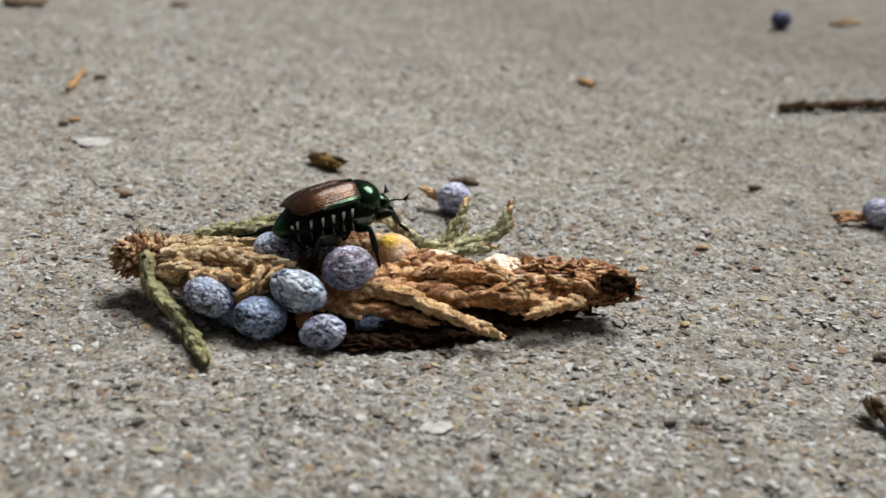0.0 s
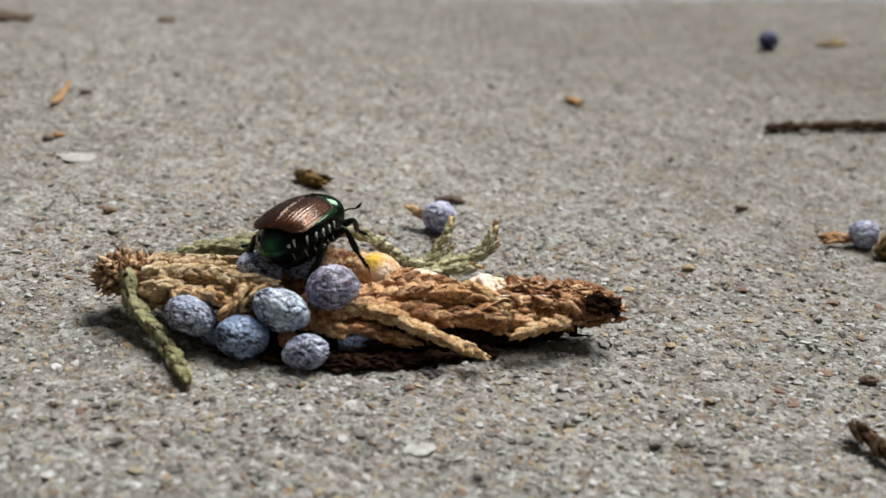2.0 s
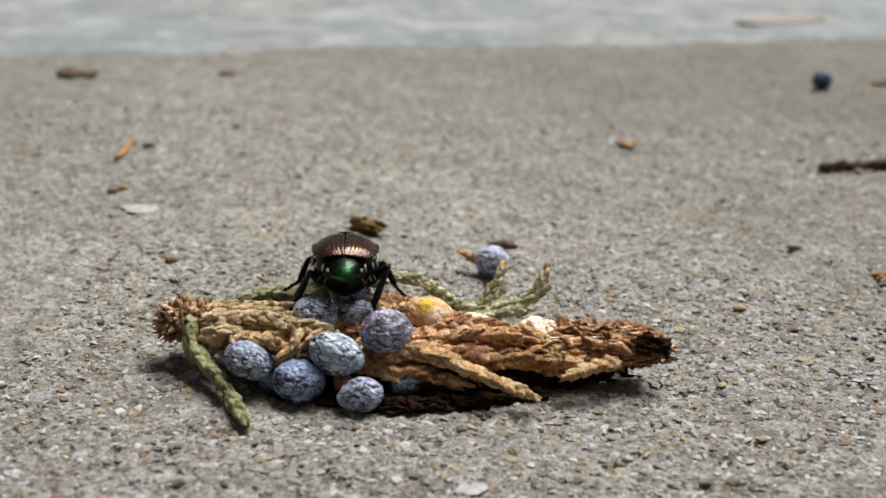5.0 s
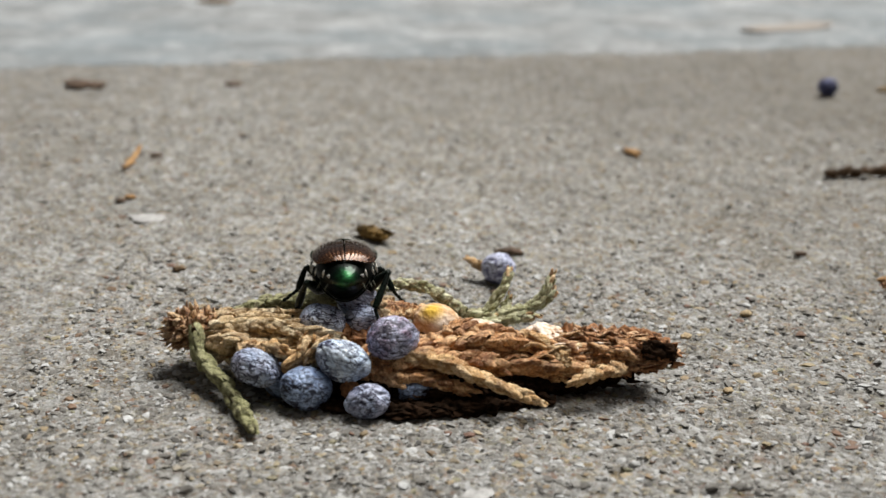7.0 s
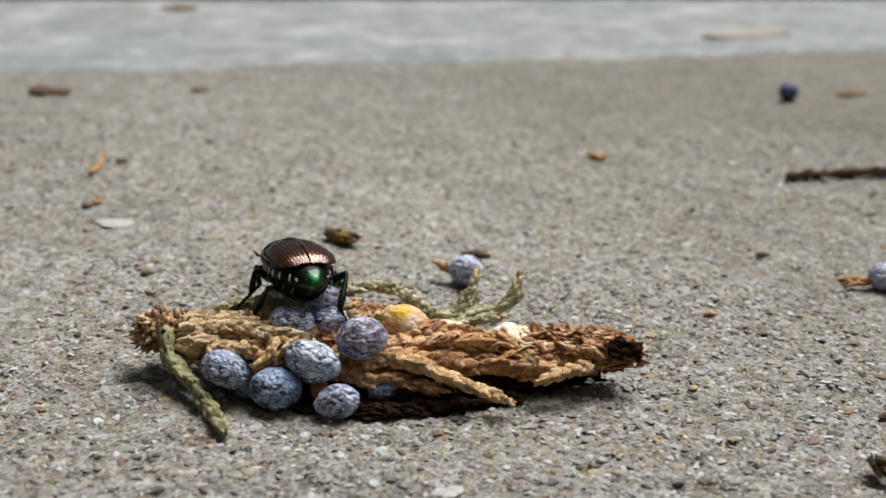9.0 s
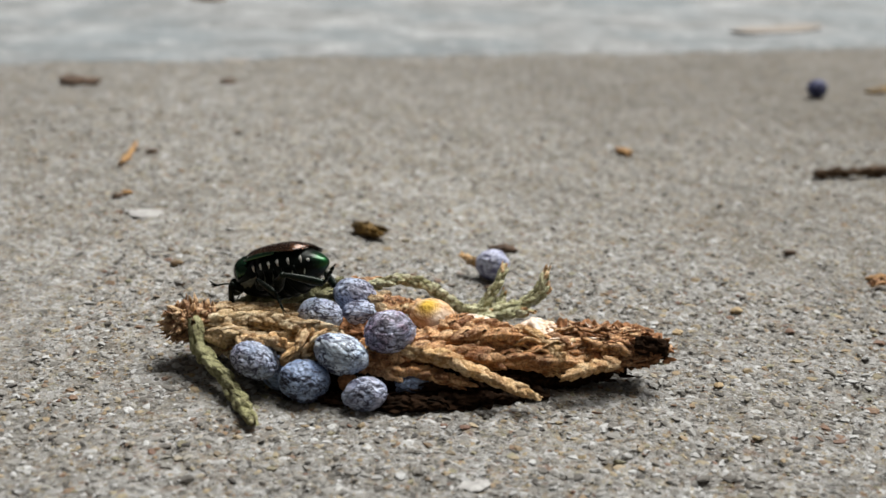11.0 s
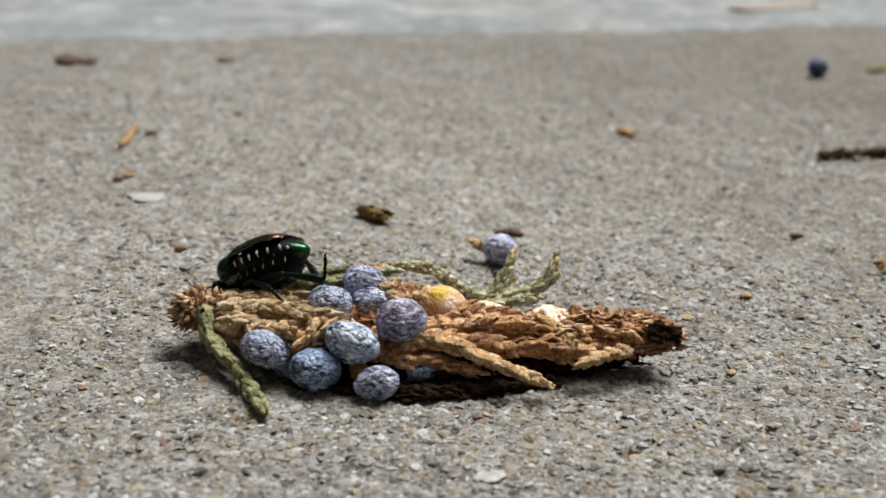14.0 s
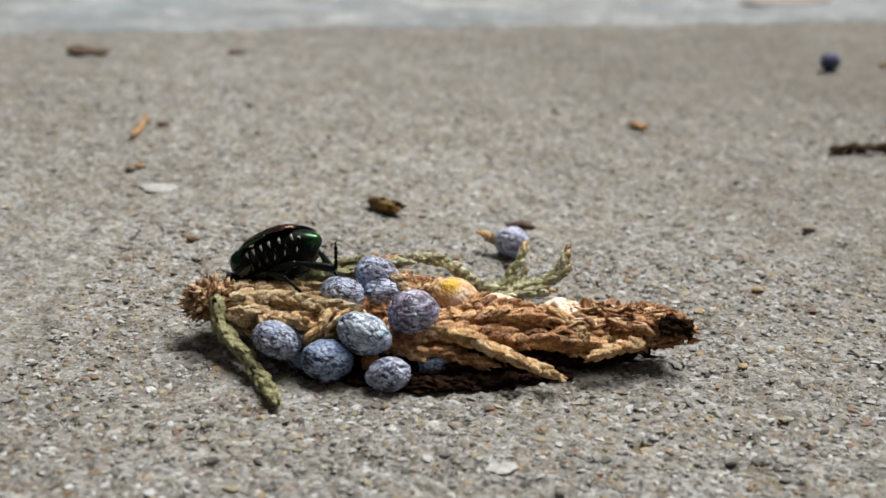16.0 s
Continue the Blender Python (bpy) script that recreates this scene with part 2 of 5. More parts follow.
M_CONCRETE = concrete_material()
M_PALE = smooth_concrete_material()
M_GRAIN = grain_material("sand_grain", "island")
M_PEBBLE = grain_material("pebble_stone", "object")
M_PALESTONE = plain_material("pale_stone", (0.27, 0.265, 0.257), (0.44, 0.435, 0.425), 0.8, 0.85)
M_TANSTONE = plain_material("tan_stone", (0.28, 0.2, 0.11), (0.46, 0.36, 0.22), 1.5, 0.75)
M_SOIL = plain_material("dark_soil", (0.02, 0.015, 0.01), (0.07, 0.05, 0.03), 0.05, 0.95)
M_GRASS = foliage_material("lawn_grass", (0.02, 0.05, 0.012), (0.035, 0.08, 0.02), (0.06, 0.11, 0.03))
M_BERRY = berry_material("waxy_blue_berry", (0.25, 0.32, 0.48), (0.7, 0.79, 0.95), (0.02, 0.02, 0.045), 0.3)
M_BERRY_PALE = berry_material("waxy_pale_berry", (0.44, 0.56, 0.74), (0.82, 0.92, 1.0), (0.035, 0.04, 0.08), 0.2)
M_BERRY_DARK = berry_material("waxy_slate_berry", (0.12, 0.185, 0.34), (0.48, 0.6, 0.83), (0.014, 0.014, 0.03))
M_BERRY_PURPLE = berry_material("waxy_purple_berry", (0.3, 0.32, 0.49), (0.72, 0.77, 0.94), (0.035, 0.03, 0.05), 0.85)
M_BERRY_VIOLET = berry_material("dull_violet_berry", (0.04, 0.05, 0.15), (0.13, 0.155, 0.36), (0.02, 0.02, 0.04))
M_BERRY_FALLEN = berry_material("dusty_blue_berry", (0.4, 0.44, 0.6), (0.76, 0.8, 0.95), (0.13, 0.13, 0.24))
M_OPEN = open_berry_material()
M_PULP = pulp_material()
M_STRAW = foliage_material("straw_scales", (0.4, 0.245, 0.105), (0.76, 0.54, 0.27), (0.97, 0.85, 0.61), (0.15, 0.07, 0.028), 0.7)
M_RUST = foliage_material("rust_scales", (0.32, 0.122, 0.038), (0.68, 0.325, 0.115), (0.96, 0.66, 0.37), (0.06, 0.024, 0.01), 0.8)
M_ORANGE = foliage_material("orange_straw_scales", (0.48, 0.245, 0.085), (0.78, 0.48, 0.195), (0.97, 0.77, 0.48), (0.18, 0.075, 0.025), 0.5)
M_TUFT = foliage_material("russet_bud_scales", (0.24, 0.1, 0.035), (0.58, 0.32, 0.135), (0.9, 0.68, 0.42), (0.06, 0.022, 0.01), 0.7)
M_CHAFF = foliage_material("dark_russet_scales", (0.2, 0.07, 0.023), (0.6, 0.26, 0.088), (0.94, 0.66, 0.4), (0.02, 0.01, 0.005), 0.9)
M_GREEN = foliage_material("sage_green_scales", (0.32, 0.32, 0.14), (0.54, 0.535, 0.29), (0.84, 0.825, 0.6), (0.18, 0.11, 0.05), 0.5)
M_OLIVE = foliage_material("olive_scales", (0.2, 0.2, 0.08), (0.32, 0.315, 0.14), (0.5, 0.48, 0.27), (0.06, 0.03, 0.012), 0.55)
M_BARK = plain_material("rotten_bark", (0.05, 0.022, 0.01), (0.40, 0.19, 0.085), 1.3, 0.9)
# Rotten bark kept near black, so its colour also paints the shade below.
M_ROT_SHADE = plain_material("blackened_bark_shade", (0.004, 0.003, 0.002), (0.03, 0.016, 0.009), 1.5, 1.0, 0.05)
M_TWIG = plain_material("dark_twig_bark", (0.012, 0.008, 0.005), (0.13, 0.073, 0.034), 1.2, 0.8)
M_CHIP = plain_material("dry_leaf_chip", (0.2, 0.1, 0.04), (0.40, 0.24, 0.1), 1.2, 0.8)
M_POD = plain_material("bud_skin", (0.03, 0.02, 0.007), (0.22, 0.13, 0.03), 0.6, 0.7)
M_DARKCHIP = plain_material("dark_crumb", (0.035, 0.025, 0.018), (0.15, 0.1, 0.07), 1.2, 0.9)
M_BROWNLEAF = plain_material("brown_dead_leaf", (0.09, 0.06, 0.035), (0.22, 0.15, 0.085), 0.6, 0.8)
M_LEAF = plain_material("faded_leaf", (0.24, 0.215, 0.19), (0.31, 0.275, 0.24), 0.3, 0.8)
M_BLACK = shell_material("black_green_shell", (0.005, 0.0075, 0.006), 0.34, 0.4)
M_GREENSHELL = shell_material("metallic_green_shell", (0.008, 0.04, 0.017), 0.17, 0.9, (0.02, 0.085, 0.03), coat=0.5)
# Painted highlight: dark green shell with a brighter spot at the tail's end.
M_PYG = shell_material("green_shell_glint_spot", (0.004, 0.016, 0.008), 0.3, 0.75, (0.024, 0.13, 0.04), (-3.75, 0, 0.2, 0.05, 1.15), coat=0.35)
M_COPPER = shell_material("copper_wing_case", (0.055, 0.0215, 0.0075), 0.24, 0.7, (0.115, 0.047, 0.015), coat=0.7)
M_MARGIN = shell_material("green_wing_margin", (0.03, 0.06, 0.022), 0.24, 0.8, (0.075, 0.12, 0.05), coat=0.6)
M_HAIR = plain_material("white_hair", (0.3, 0.3, 0.28), (0.62, 0.62, 0.58), 4.0, 0.8)
M_GREYHAIR = plain_material("grey_hair", (0.05, 0.06, 0.045), (0.15, 0.155, 0.12), 4.0, 0.8)
M_LEG = shell_material("black_leg_shell", (0.007, 0.01, 0.008), 0.26, 0.3, (0.007, 0.014, 0.009))
M_SHADE_WALL = plain_material("dark_shade_wall", (0.05, 0.045, 0.04), (0.11, 0.1, 0.09), 0.02, 0.9)


# ---- mesh helpers ----
class Shape:
    """Vertices and faces in millimetres, grown piece by piece."""

    def __init__(self):
        self.v, self.f, self.slot = [], [], []

    def add(self, verts, faces, slot=0):
        k = len(self.v)
        self.v.extend(tuple(p) for p in verts)
        self.f.extend(tuple(i + k for i in f) for f in faces)
        self.slot.extend([slot] * len(faces))

    def mesh(self, name, *mats, smooth=True):
        me = bpy.data.meshes.new(name)
        me.from_pydata([(x * MM, y * MM, z * MM) for x, y, z in self.v], [], self.f)
        for m in mats:
            me.materials.append(m)
        if len(mats) > 1:
            me.polygons.foreach_set("material_index", self.slot)
        if smooth:
            me.polygons.foreach_set("use_smooth", [True] * len(me.polygons))
        me.update()
        return me


def part(name, data, parent, label="", m=None):
    ob = new(name, data)
    ob.parent = parent
    if m is not None:
        ob.matrix_basis = m
    return tagged(ob, label) if label else ob


def thing(name, label, category, x=0.0, y=0.0, z=0.0, rz=0.0, group="", data=None):
    ob = new(name, data)
    ob.matrix_basis = pose(x * MM, y * MM, z * MM, 0, 0, rz)
    return tagged(ob, label, category, group)


def at(x, y, z, rx=0, ry=0, rz=0):
    return pose(x * MM, y * MM, z * MM, rx, ry, rz)


def smooth_path(points, step):
    """A Catmull-Rom line through the points, with about that step."""
    p = [Vector(q) for q in points]
    p = [2 * p[0] - p[1]] + p + [2 * p[-1] - p[-2]]
    out = []
    for a, b, c, d in zip(p, p[1:], p[2:], p[3:]):
        n = max(2, int((c - b).length / step))
        for i in range(n):
            t = i / n
            out.append(0.5 * (2 * b + (c - a) * t + (2 * a - 5 * b + 4 * c - d) * t * t + (3 * b - a - 3 * c + d) * t ** 3))
    return out + [p[-2]]


def frames_along(path):
    """A direction, and two sideways, at each point of a line."""
    side = Vector((0, 0, 1))
    rows = []
    for i, p in enumerate(path):
        d = (path[min(i + 1, len(path) - 1)] - path[max(i - 1, 0)]).normalized()
        side = side - d * side.dot(d)
        if side.length < 1e-4:
            side = d.orthogonal()
        side.normalize()
        rows.append((p, d, side.copy(), d.cross(side)))
    return rows


def tube(s, path, radii, sides=8, rough=0.0, slot=0, squash=1.0):
    rows = frames_along(path)
    verts, faces = [], []
    for i, (p, d, a, b) in enumerate(rows):
        r = np.interp(i / (len(rows) - 1), np.linspace(0, 1, len(radii)), radii)
        for k in range(sides):
            w = 2 * math.pi * k / sides
            q = r * (1 + rough * noise.noise((p + a * math.cos(w) * 2 + b * math.sin(w) * 2) * 1.4))
            verts.append(p + a * (q * math.cos(w) * squash) + b * (q * math.sin(w)))
    for i in range(len(rows) - 1):
        for k in range(sides):
            j, l = i * sides + k, i * sides + (k + 1) % sides
            faces.append((j, l, l + sides, j + sides))
    verts += [rows[0][0], rows[-1][0]]
    n = len(rows) * sides
    for k in range(sides):
        faces.append(((k + 1) % sides, k, n))
        faces.append((n - sides + k, n - sides + (k + 1) % sides, n + 1))
    s.add(verts, faces, slot)


LEAF_ROWS = ((0.0, 0.7, 0.0), (0.3, 1.0, 0.25), (0.65, 0.8, 0.3), (0.88, 0.4, 0.22), (1.0, 0.05, 0.1))


def scale_mesh(mat, seed):
    """One plump pointed scale leaf, 1 long and 1 wide, keeled, its edges sunk to lie on a stem."""
    s, verts, faces = Shape(), [], []
    rows = ((0.0, 0.85, 0.4), (0.18, 1.0, 0.52), (0.38, 1.0, 0.6), (0.58, 0.88, 0.63), (0.78, 0.62, 0.61), (0.92, 0.32, 0.53), (1.0, 0.03, 0.4))
    us, ks = np.linspace(0, 1, 12), np.linspace(-1, 1, 9)
    off = Vector((seed * 9.1, seed * 4.7, seed * 2.3))
    for u in us:
        w, h = (float(np.interp(u, [q[0] for q in rows], [q[i] for q in rows])) for i in (1, 2))
        for k in ks:
            p = Vector((u, k * w / 2, 0.12 + h * (0.92 + 0.12 * u) - abs(k) ** 1.8 * (0.34 + 0.12 * w)))
            q = Vector((p.x * 0.6, p.y, p.z))
            bend = noise.noise_vector(q * 2.2 + off) * (0.12 + 0.05 * (seed % 3)) + noise.noise_vector(q * 6.0 + off) * 0.07
            bend.z -= 0.1 * max(0.0, 1 - abs(noise.noise(q * 4.0 - off)) / 0.15)
            verts.append(p + bend)
    n = len(ks)
    faces = [(n * i + k, n * i + n + k, n * i + n + k + 1, n * i + k + 1) for i in range(len(us) - 1) for k in range(n - 1)]
    s.add(verts, faces)
    return s.mesh("scale_leaf", mat)


SCALE_MESHES = {}


def lay_scale(parent, mat, p, d, out, length, width, kind):
    """A scale leaf as a piece of its own on a shoot."""
    key = (mat.name, kind)
    if key not in SCALE_MESHES:
        SCALE_MESHES[key] = scale_mesh(mat, kind)
    side = out.cross(d).normalized()
    m = Matrix((d * length, side * width, out * width)).transposed().to_4x4()
    m.translation = p * MM
    part("scale_leaf", SCALE_MESHES[key], parent, m=m)


def loose_scale(s, p, d, out, length, width, curl=0.2, thick=0.12):
    """A pointed dry leaf scale with a thickness, free of any stem."""
    side = d.cross(out).normalized()
    verts, faces = [], []
    for u, w, h in LEAF_ROWS:
        c = p + d * (u * length) + out * (curl * length * u * u)
        e = w * width / 2
        t = thick * (1.1 - u)
        verts += [c - side * e, c + out * (h * width * 0.5 + t), c + side * e, c + out * (h * width * 0.2 - t)]
    for i in range(len(LEAF_ROWS) - 1):
        for k in range(4):
            a, b = 4 * i + k, 4 * i + (k + 1) % 4
            faces.append((a, b, b + 4, a + 4))
    faces += [(3, 2, 1, 0), tuple(len(verts) - 4 + k for k in range(4))]
    s.add(verts, faces)


def scaly_branch(name, label, mat, points, r0, r1, leaf, rng, ragged, parent):
    """A juniper shoot: a stem clad in four ranks of overlapping scales, like a braid."""
    s = Shape()
    path = smooth_path(points, leaf * 0.2)
    tube(s, path, (r0 * 0.8, (r0 + r1) * 0.4, r1 * 0.6), 8, 0.15)
    stem = part(name, s.mesh(name, mat), parent, label)
    rows = frames_along(path)
    length = sum((b - a).length for a, b in zip(path, path[1:]))
    count = max(3, int(length / (leaf * 0.5)))
    spin = rng.uniform(0, 3)
    for i in range(count + 1):
        u = i / count
        p, d, a, b = rows[min(len(rows) - 1, int(u * (len(rows) - 1)))]
        r = (r0 + (r1 - r0) * u) * (1 if u < 0.9 else 1 - 4 * (u - 0.9))
        for k in (0, 1):
            w = spin + (i % 2) * math.pi / 2 + k * math.pi + rng.uniform(-0.3, 0.3) * (1 + 4 * ragged) + u * 0.8
            out = a * math.cos(w) + b * math.sin(w)
            lean = (d + out * ((0.12 if mat == M_GREEN else 0.0) + rng.uniform(-0.1, 0.04) + ragged * rng.uniform(0, 1.6))).normalized()
            up = (out - lean * out.dot(lean)).normalized()
            tip = M_ORANGE if mat == M_GREEN and u > 0.9 else mat
            lay_scale(stem, tip, p - d * leaf * 0.5, lean, up, (1.16 if u < 0.9 else 0.8) * leaf * rng.uniform(0.9, 1.2) * (1 + ragged * rng.uniform(-2, 1.5)), r * 1.85 * rng.uniform(0.88, 1.12) * (1 - ragged * rng.uniform(0, 1.5)), rng.randrange(6))
    return stem


def ball(rings=16, sides=24):
    verts = [(0, 0, 1)]
    for i in range(1, rings):
        a = math.pi * i / rings
        verts += [(math.sin(a) * math.cos(2 * math.pi * k / sides), math.sin(a) * math.sin(2 * math.pi * k / sides), math.cos(a)) for k in range(sides)]
    verts.append((0, 0, -1))
    faces = [(0, 1 + k, 1 + (k + 1) % sides) for k in range(sides)]
    for i in range(rings - 2):
        for k in range(sides):
            a, b = 1 + i * sides + k, 1 + i * sides + (k + 1) % sides
            faces.append((a, a + sides, b + sides, b))
    n = len(verts) - 1
    faces += [(n, n - sides + (k + 1) % sides, n - sides + k) for k in range(sides)]
    return verts, faces


def lumpy(radii, amount, size, seed, rings=16, sides=24, centre=(0, 0, 0), fold=0.0):
    """An ellipsoid with swellings and, with fold, sharp wrinkles."""
    verts, faces = ball(rings, sides)
    out, off = [], Vector((seed * 7.3, seed * 3.1, seed * 5.7))
    for v in verts:
        p = Vector((v[0] * radii[0], v[1] * radii[1], v[2] * radii[2]))
        k = 1 + amount * noise.noise(p / size + off) + amount * 0.5 * noise.noise(p / size * 2.3 + off)
        if fold:
            k += fold * (0.6 * abs(noise.noise(p * 0.9 + off)) + 0.7 * abs(noise.noise(p * 1.9 - off)) + 0.4 * abs(noise.noise(p * 3.7 + off))) - fold * 0.35
        out.append(p * k + Vector(centre))
    return out, faces


# ---- the ground ----
def edge_line(x):
    """Where the worn slab ends and the pale strip begins."""
    return 163.5 + 0.345 * x + 4.2 * noise.noise(Vector((x * 0.045, 3.3, 0))) + 2.6 * noise.noise(Vector((x * 0.17, 8.1, 0))) + 1.6 * noise.noise(Vector((x * 0.5, 2.0, 0)))


def far_line(x):
    return 267.5 + 0.25 * x + 1.5 * noise.noise(Vector((x * 0.05, 5.3, 0)))


def spread(fine_lo, fine_hi, step, limit_lo, limit_hi, grow=1.25):
    mid = list(np.arange(fine_lo, fine_hi, step)) + [fine_hi]
    lo, hi, d = [], [], step
    while (lo[-1] if lo else fine_lo) > limit_lo:
        d = min(d * grow, 400)
        lo.append(max(limit_lo, (lo[-1] if lo else fine_lo) - d))
    d = step
    while (hi[-1] if hi else fine_hi) < limit_hi:
        d = min(d * grow, 400)
        hi.append(min(limit_hi, (hi[-1] if hi else fine_hi) + d))
    return lo[::-1] + mid + hi


def relief(x, y):
    p = Vector((x, y, 0))
    z = 0.32 * noise.noise(p * 0.8) + 0.2 * noise.noise(p * 2.0 + Vector((9, 4, 0))) + 0.2 * noise.noise(p * 0.25)
    pit = noise.noise(p * 0.55 + Vector((40, 7, 2)))
    return z - 1.6 * max(0.0, pit - 0.3)


def slab_sheet():
    xs = spread(-48, 60, 0.5, -1600, 1600, 1.12)
    us = spread(-36, 62, 0.5, -720, 163.5, 1.04)
    s = Shape()
    verts = []
    for u in us:
        k = max(0.0, (u - 90) / (163.5 - 90))
        for x in xs:
            y = u + k * (edge_line(x) - 163.5)
            near = abs(x) < 140 and u > -60
            verts.append((x, y, relief(x, y) if near else 0.0))
    n = len(xs)
    faces = [(j * n + i, j * n + i + 1, (j + 1) * n + i + 1, (j + 1) * n + i) for j in range(len(us) - 1) for i in range(n - 1)]
    top = len(verts)
    last = (len(us) - 1) * n
    verts += [(verts[last + i][0], verts[last + i][1] + 0.4, -60.0) for i in range(n)]
    faces += [(last + i, last + i + 1, top + i + 1, top + i) for i in range(n - 1)]
    for i in (0, n - 1):
        base = len(verts)
        verts += [(*verts[j * n + i][:2], -60.0) for j in range(len(us))]
        faces += [(j * n + i, (j + 1) * n + i, base + j + 1, base + j) for j in range(len(us) - 1)]
    s.add(verts, faces)
    return s.mesh("pavement", M_CONCRETE)


def pale_strip():
    xs = spread(-150, 140, 2.0, -1600, 1600, 1.15)
    rows = ((0, -60.0), (0, -0.4), (0.012, 0.15), (0.05, 0.5), *((k / 14, 0.7) for k in range(1, 14)), (0.98, 0.7), (0.995, 0.2), (1.0, -60.0))
    s, verts, n = Shape(), [], len(xs)
    for k, z in rows:
        for x in xs:
            a, b = edge_line(x) + 0.05, far_line(x)
            y = a + (b - a) * k
            verts.append((x, y, z + (0.25 * noise.noise(Vector((x * 0.15, y * 0.15, 1))) if z > -1 else 0)))
    s.add(verts, [(j * n + i, j * n + i + 1, (j + 1) * n + i + 1, (j + 1) * n + i) for j in range(len(rows) - 1) for i in range(n - 1)])
    return s.mesh("pale_strip", M_PALE)


def soil_sheet():
    s = Shape()
    side = [-3e6, -4e5, -5e4, -8000, *range(-2000, 2001, 100), 8000, 5e4, 4e5, 3e6]
    n = len(side)
    verts = [(x, y + 300, -14 + (4 * noise.noise(Vector((x * 0.01, y * 0.01, 0))) if abs(x) < 2100 and abs(y) < 2100 else 0)) for y in side for x in side]
    s.add(verts, [(j * n + i, j * n + i + 1, (j + 1) * n + i + 1, (j + 1) * n + i) for j in range(n - 1) for i in range(n - 1)])
    return s.mesh("ground", M_SOIL)


tagged(new("ground", soil_sheet()), "dark soil of the lawn around the paving", "ground", kind="structure")
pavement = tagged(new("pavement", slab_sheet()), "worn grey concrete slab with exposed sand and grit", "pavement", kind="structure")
tagged(new("pavement_strip", pale_strip()), "paler smooth concrete strip with a ragged edge", "pavement", kind="structure")


# Unseen wall, added behind the camera to keep front light off the sprig.
def unseen_shade_wall():
    s = Shape()
    s.add([(-3000, -900, -14), (3000, -900, -14), (3000, -700, -14), (-3000, -700, -14), (-3000, -900, 2600), (3000, -900, 2600), (3000, -700, 2600), (-3000, -700, 2600)],
          [(0, 1, 5, 4), (1, 2, 6, 5), (2, 3, 7, 6), (3, 0, 4, 7), (4, 5, 6, 7), (3, 2, 1, 0)])
    return s.mesh("wall_south", M_SHADE_WALL, smooth=False)


tagged(new("wall_south", unseen_shade_wall()), "unseen dark wall added behind the camera to block light", "wall", kind="structure")


def grass():
    rng = random.Random(4)
    s = Shape()
    for k in range(7000):
        near = k < 3200
        x = rng.uniform(-260, 260) if near else rng.uniform(-1600, 1600)
        y = far_line(x) + 5 + (rng.random() ** 1.6 * 130 if near else rng.random() * 900)
        h, w, lean, turn = rng.uniform(18, 48), rng.uniform(1.2, 2.6), rng.uniform(0, 14), rng.uniform(0, 6.28)
        dx, dy = math.cos(turn), math.sin(turn)
        lx, ly = lean * rng.uniform(-1, 1), lean * rng.uniform(-0.2, 1)
        verts = []
        for u, k in ((0, 1), (0.5, 0.8), (1, 0.06)):
            c = (x + lx * u * u, y + ly * u * u, -14 + h * u)
            verts += [(c[0] - dx * w * k / 2, c[1] - dy * w * k / 2, c[2]), (c[0] + dx * w * k / 2, c[1] + dy * w * k / 2, c[2])]
        s.add(verts, [(0, 1, 3, 2), (2, 3, 5, 4)])
    return s.mesh("grass", M_GRASS)


tagged(new("grass", grass()), "short dark green lawn grass behind the paving", "grass", kind="stuff")

# ---- loose berries and litter on the slab ----


def berry_mesh(radii, seed, mat, fold=0.09):
    """A shrunken berry: flattened in places, with sharp crooked creases that run mostly along it."""
    verts, faces = ball(56, 84)
    off = Vector((seed * 7.3, seed * 3.1, seed * 5.7))
    out = []
    for v in verts:
        p = Vector((v[0] * radii[0], v[1] * radii[1], v[2] * radii[2]))
        q = p + noise.noise_vector(p * 0.5 + off) * 0.9
        a = Vector((q.x * 0.55, q.y, q.z * 1.1))
        k = 1 + 0.085 * noise.noise(p / 1.8 + off) - 0.8 * fold * max(0.0, noise.noise(p * 0.42 - off))
        k -= fold * 0.75 * max(0.0, 1 - abs(noise.noise(a * 0.85 + off)) / 0.2) ** 1.5
        k -= fold * 0.42 * max(0.0, 1 - abs(noise.noise(a * 1.8 - off)) / 0.24) ** 1.3
        k += fold * 0.25 * noise.noise(q * 2.6 + off)
        out.append(p * (k + 0.25 * fold))
    s = Shape()
    s.add(out, faces)
    return s.mesh("berry", mat)


rng = random.Random(11)
b = thing("fallen_berry", "pale blue juniper berry with a tan stalk on the slab", "berry", 8.5, 25.6, 1.65, 0, "fallen berries", berry_mesh((1.85, 1.8, 1.75), 3, M_BERRY_FALLEN))
scaly_branch("stalk", "short tan scaly stalk", M_ORANGE, [(-1.5, 0.3, -0.1), (-2.6, 0.9, 0.2), (-3.6, 1.6, 0.5)], 0.5, 0.5 * 0.7, 0.9, rng, 0.08, b)
b = thing("fallen_berry", "pale lilac juniper berry with a rust stalk on the slab", "berry", 54.9, 29.4, 1.55, 0, "fallen berries", berry_mesh((1.65, 1.65, 1.6), 5, M_BERRY_FALLEN))
scaly_branch("stalk", "short rust scaly stalk", M_RUST, [(-1.4, -0.1, -0.6), (-2.6, -0.2, -0.75), (-4.4, -0.5, -0.85)], 0.45, 0.45 * 0.7, 0.9, rng, 0.08, b)
thing("fallen_berry", "small violet juniper berry alone on the slab", "berry", 66.6, 134.8, 1.75, 0, "fallen berries", berry_mesh((1.85, 1.85, 1.8), 8, M_BERRY_VIOLET))
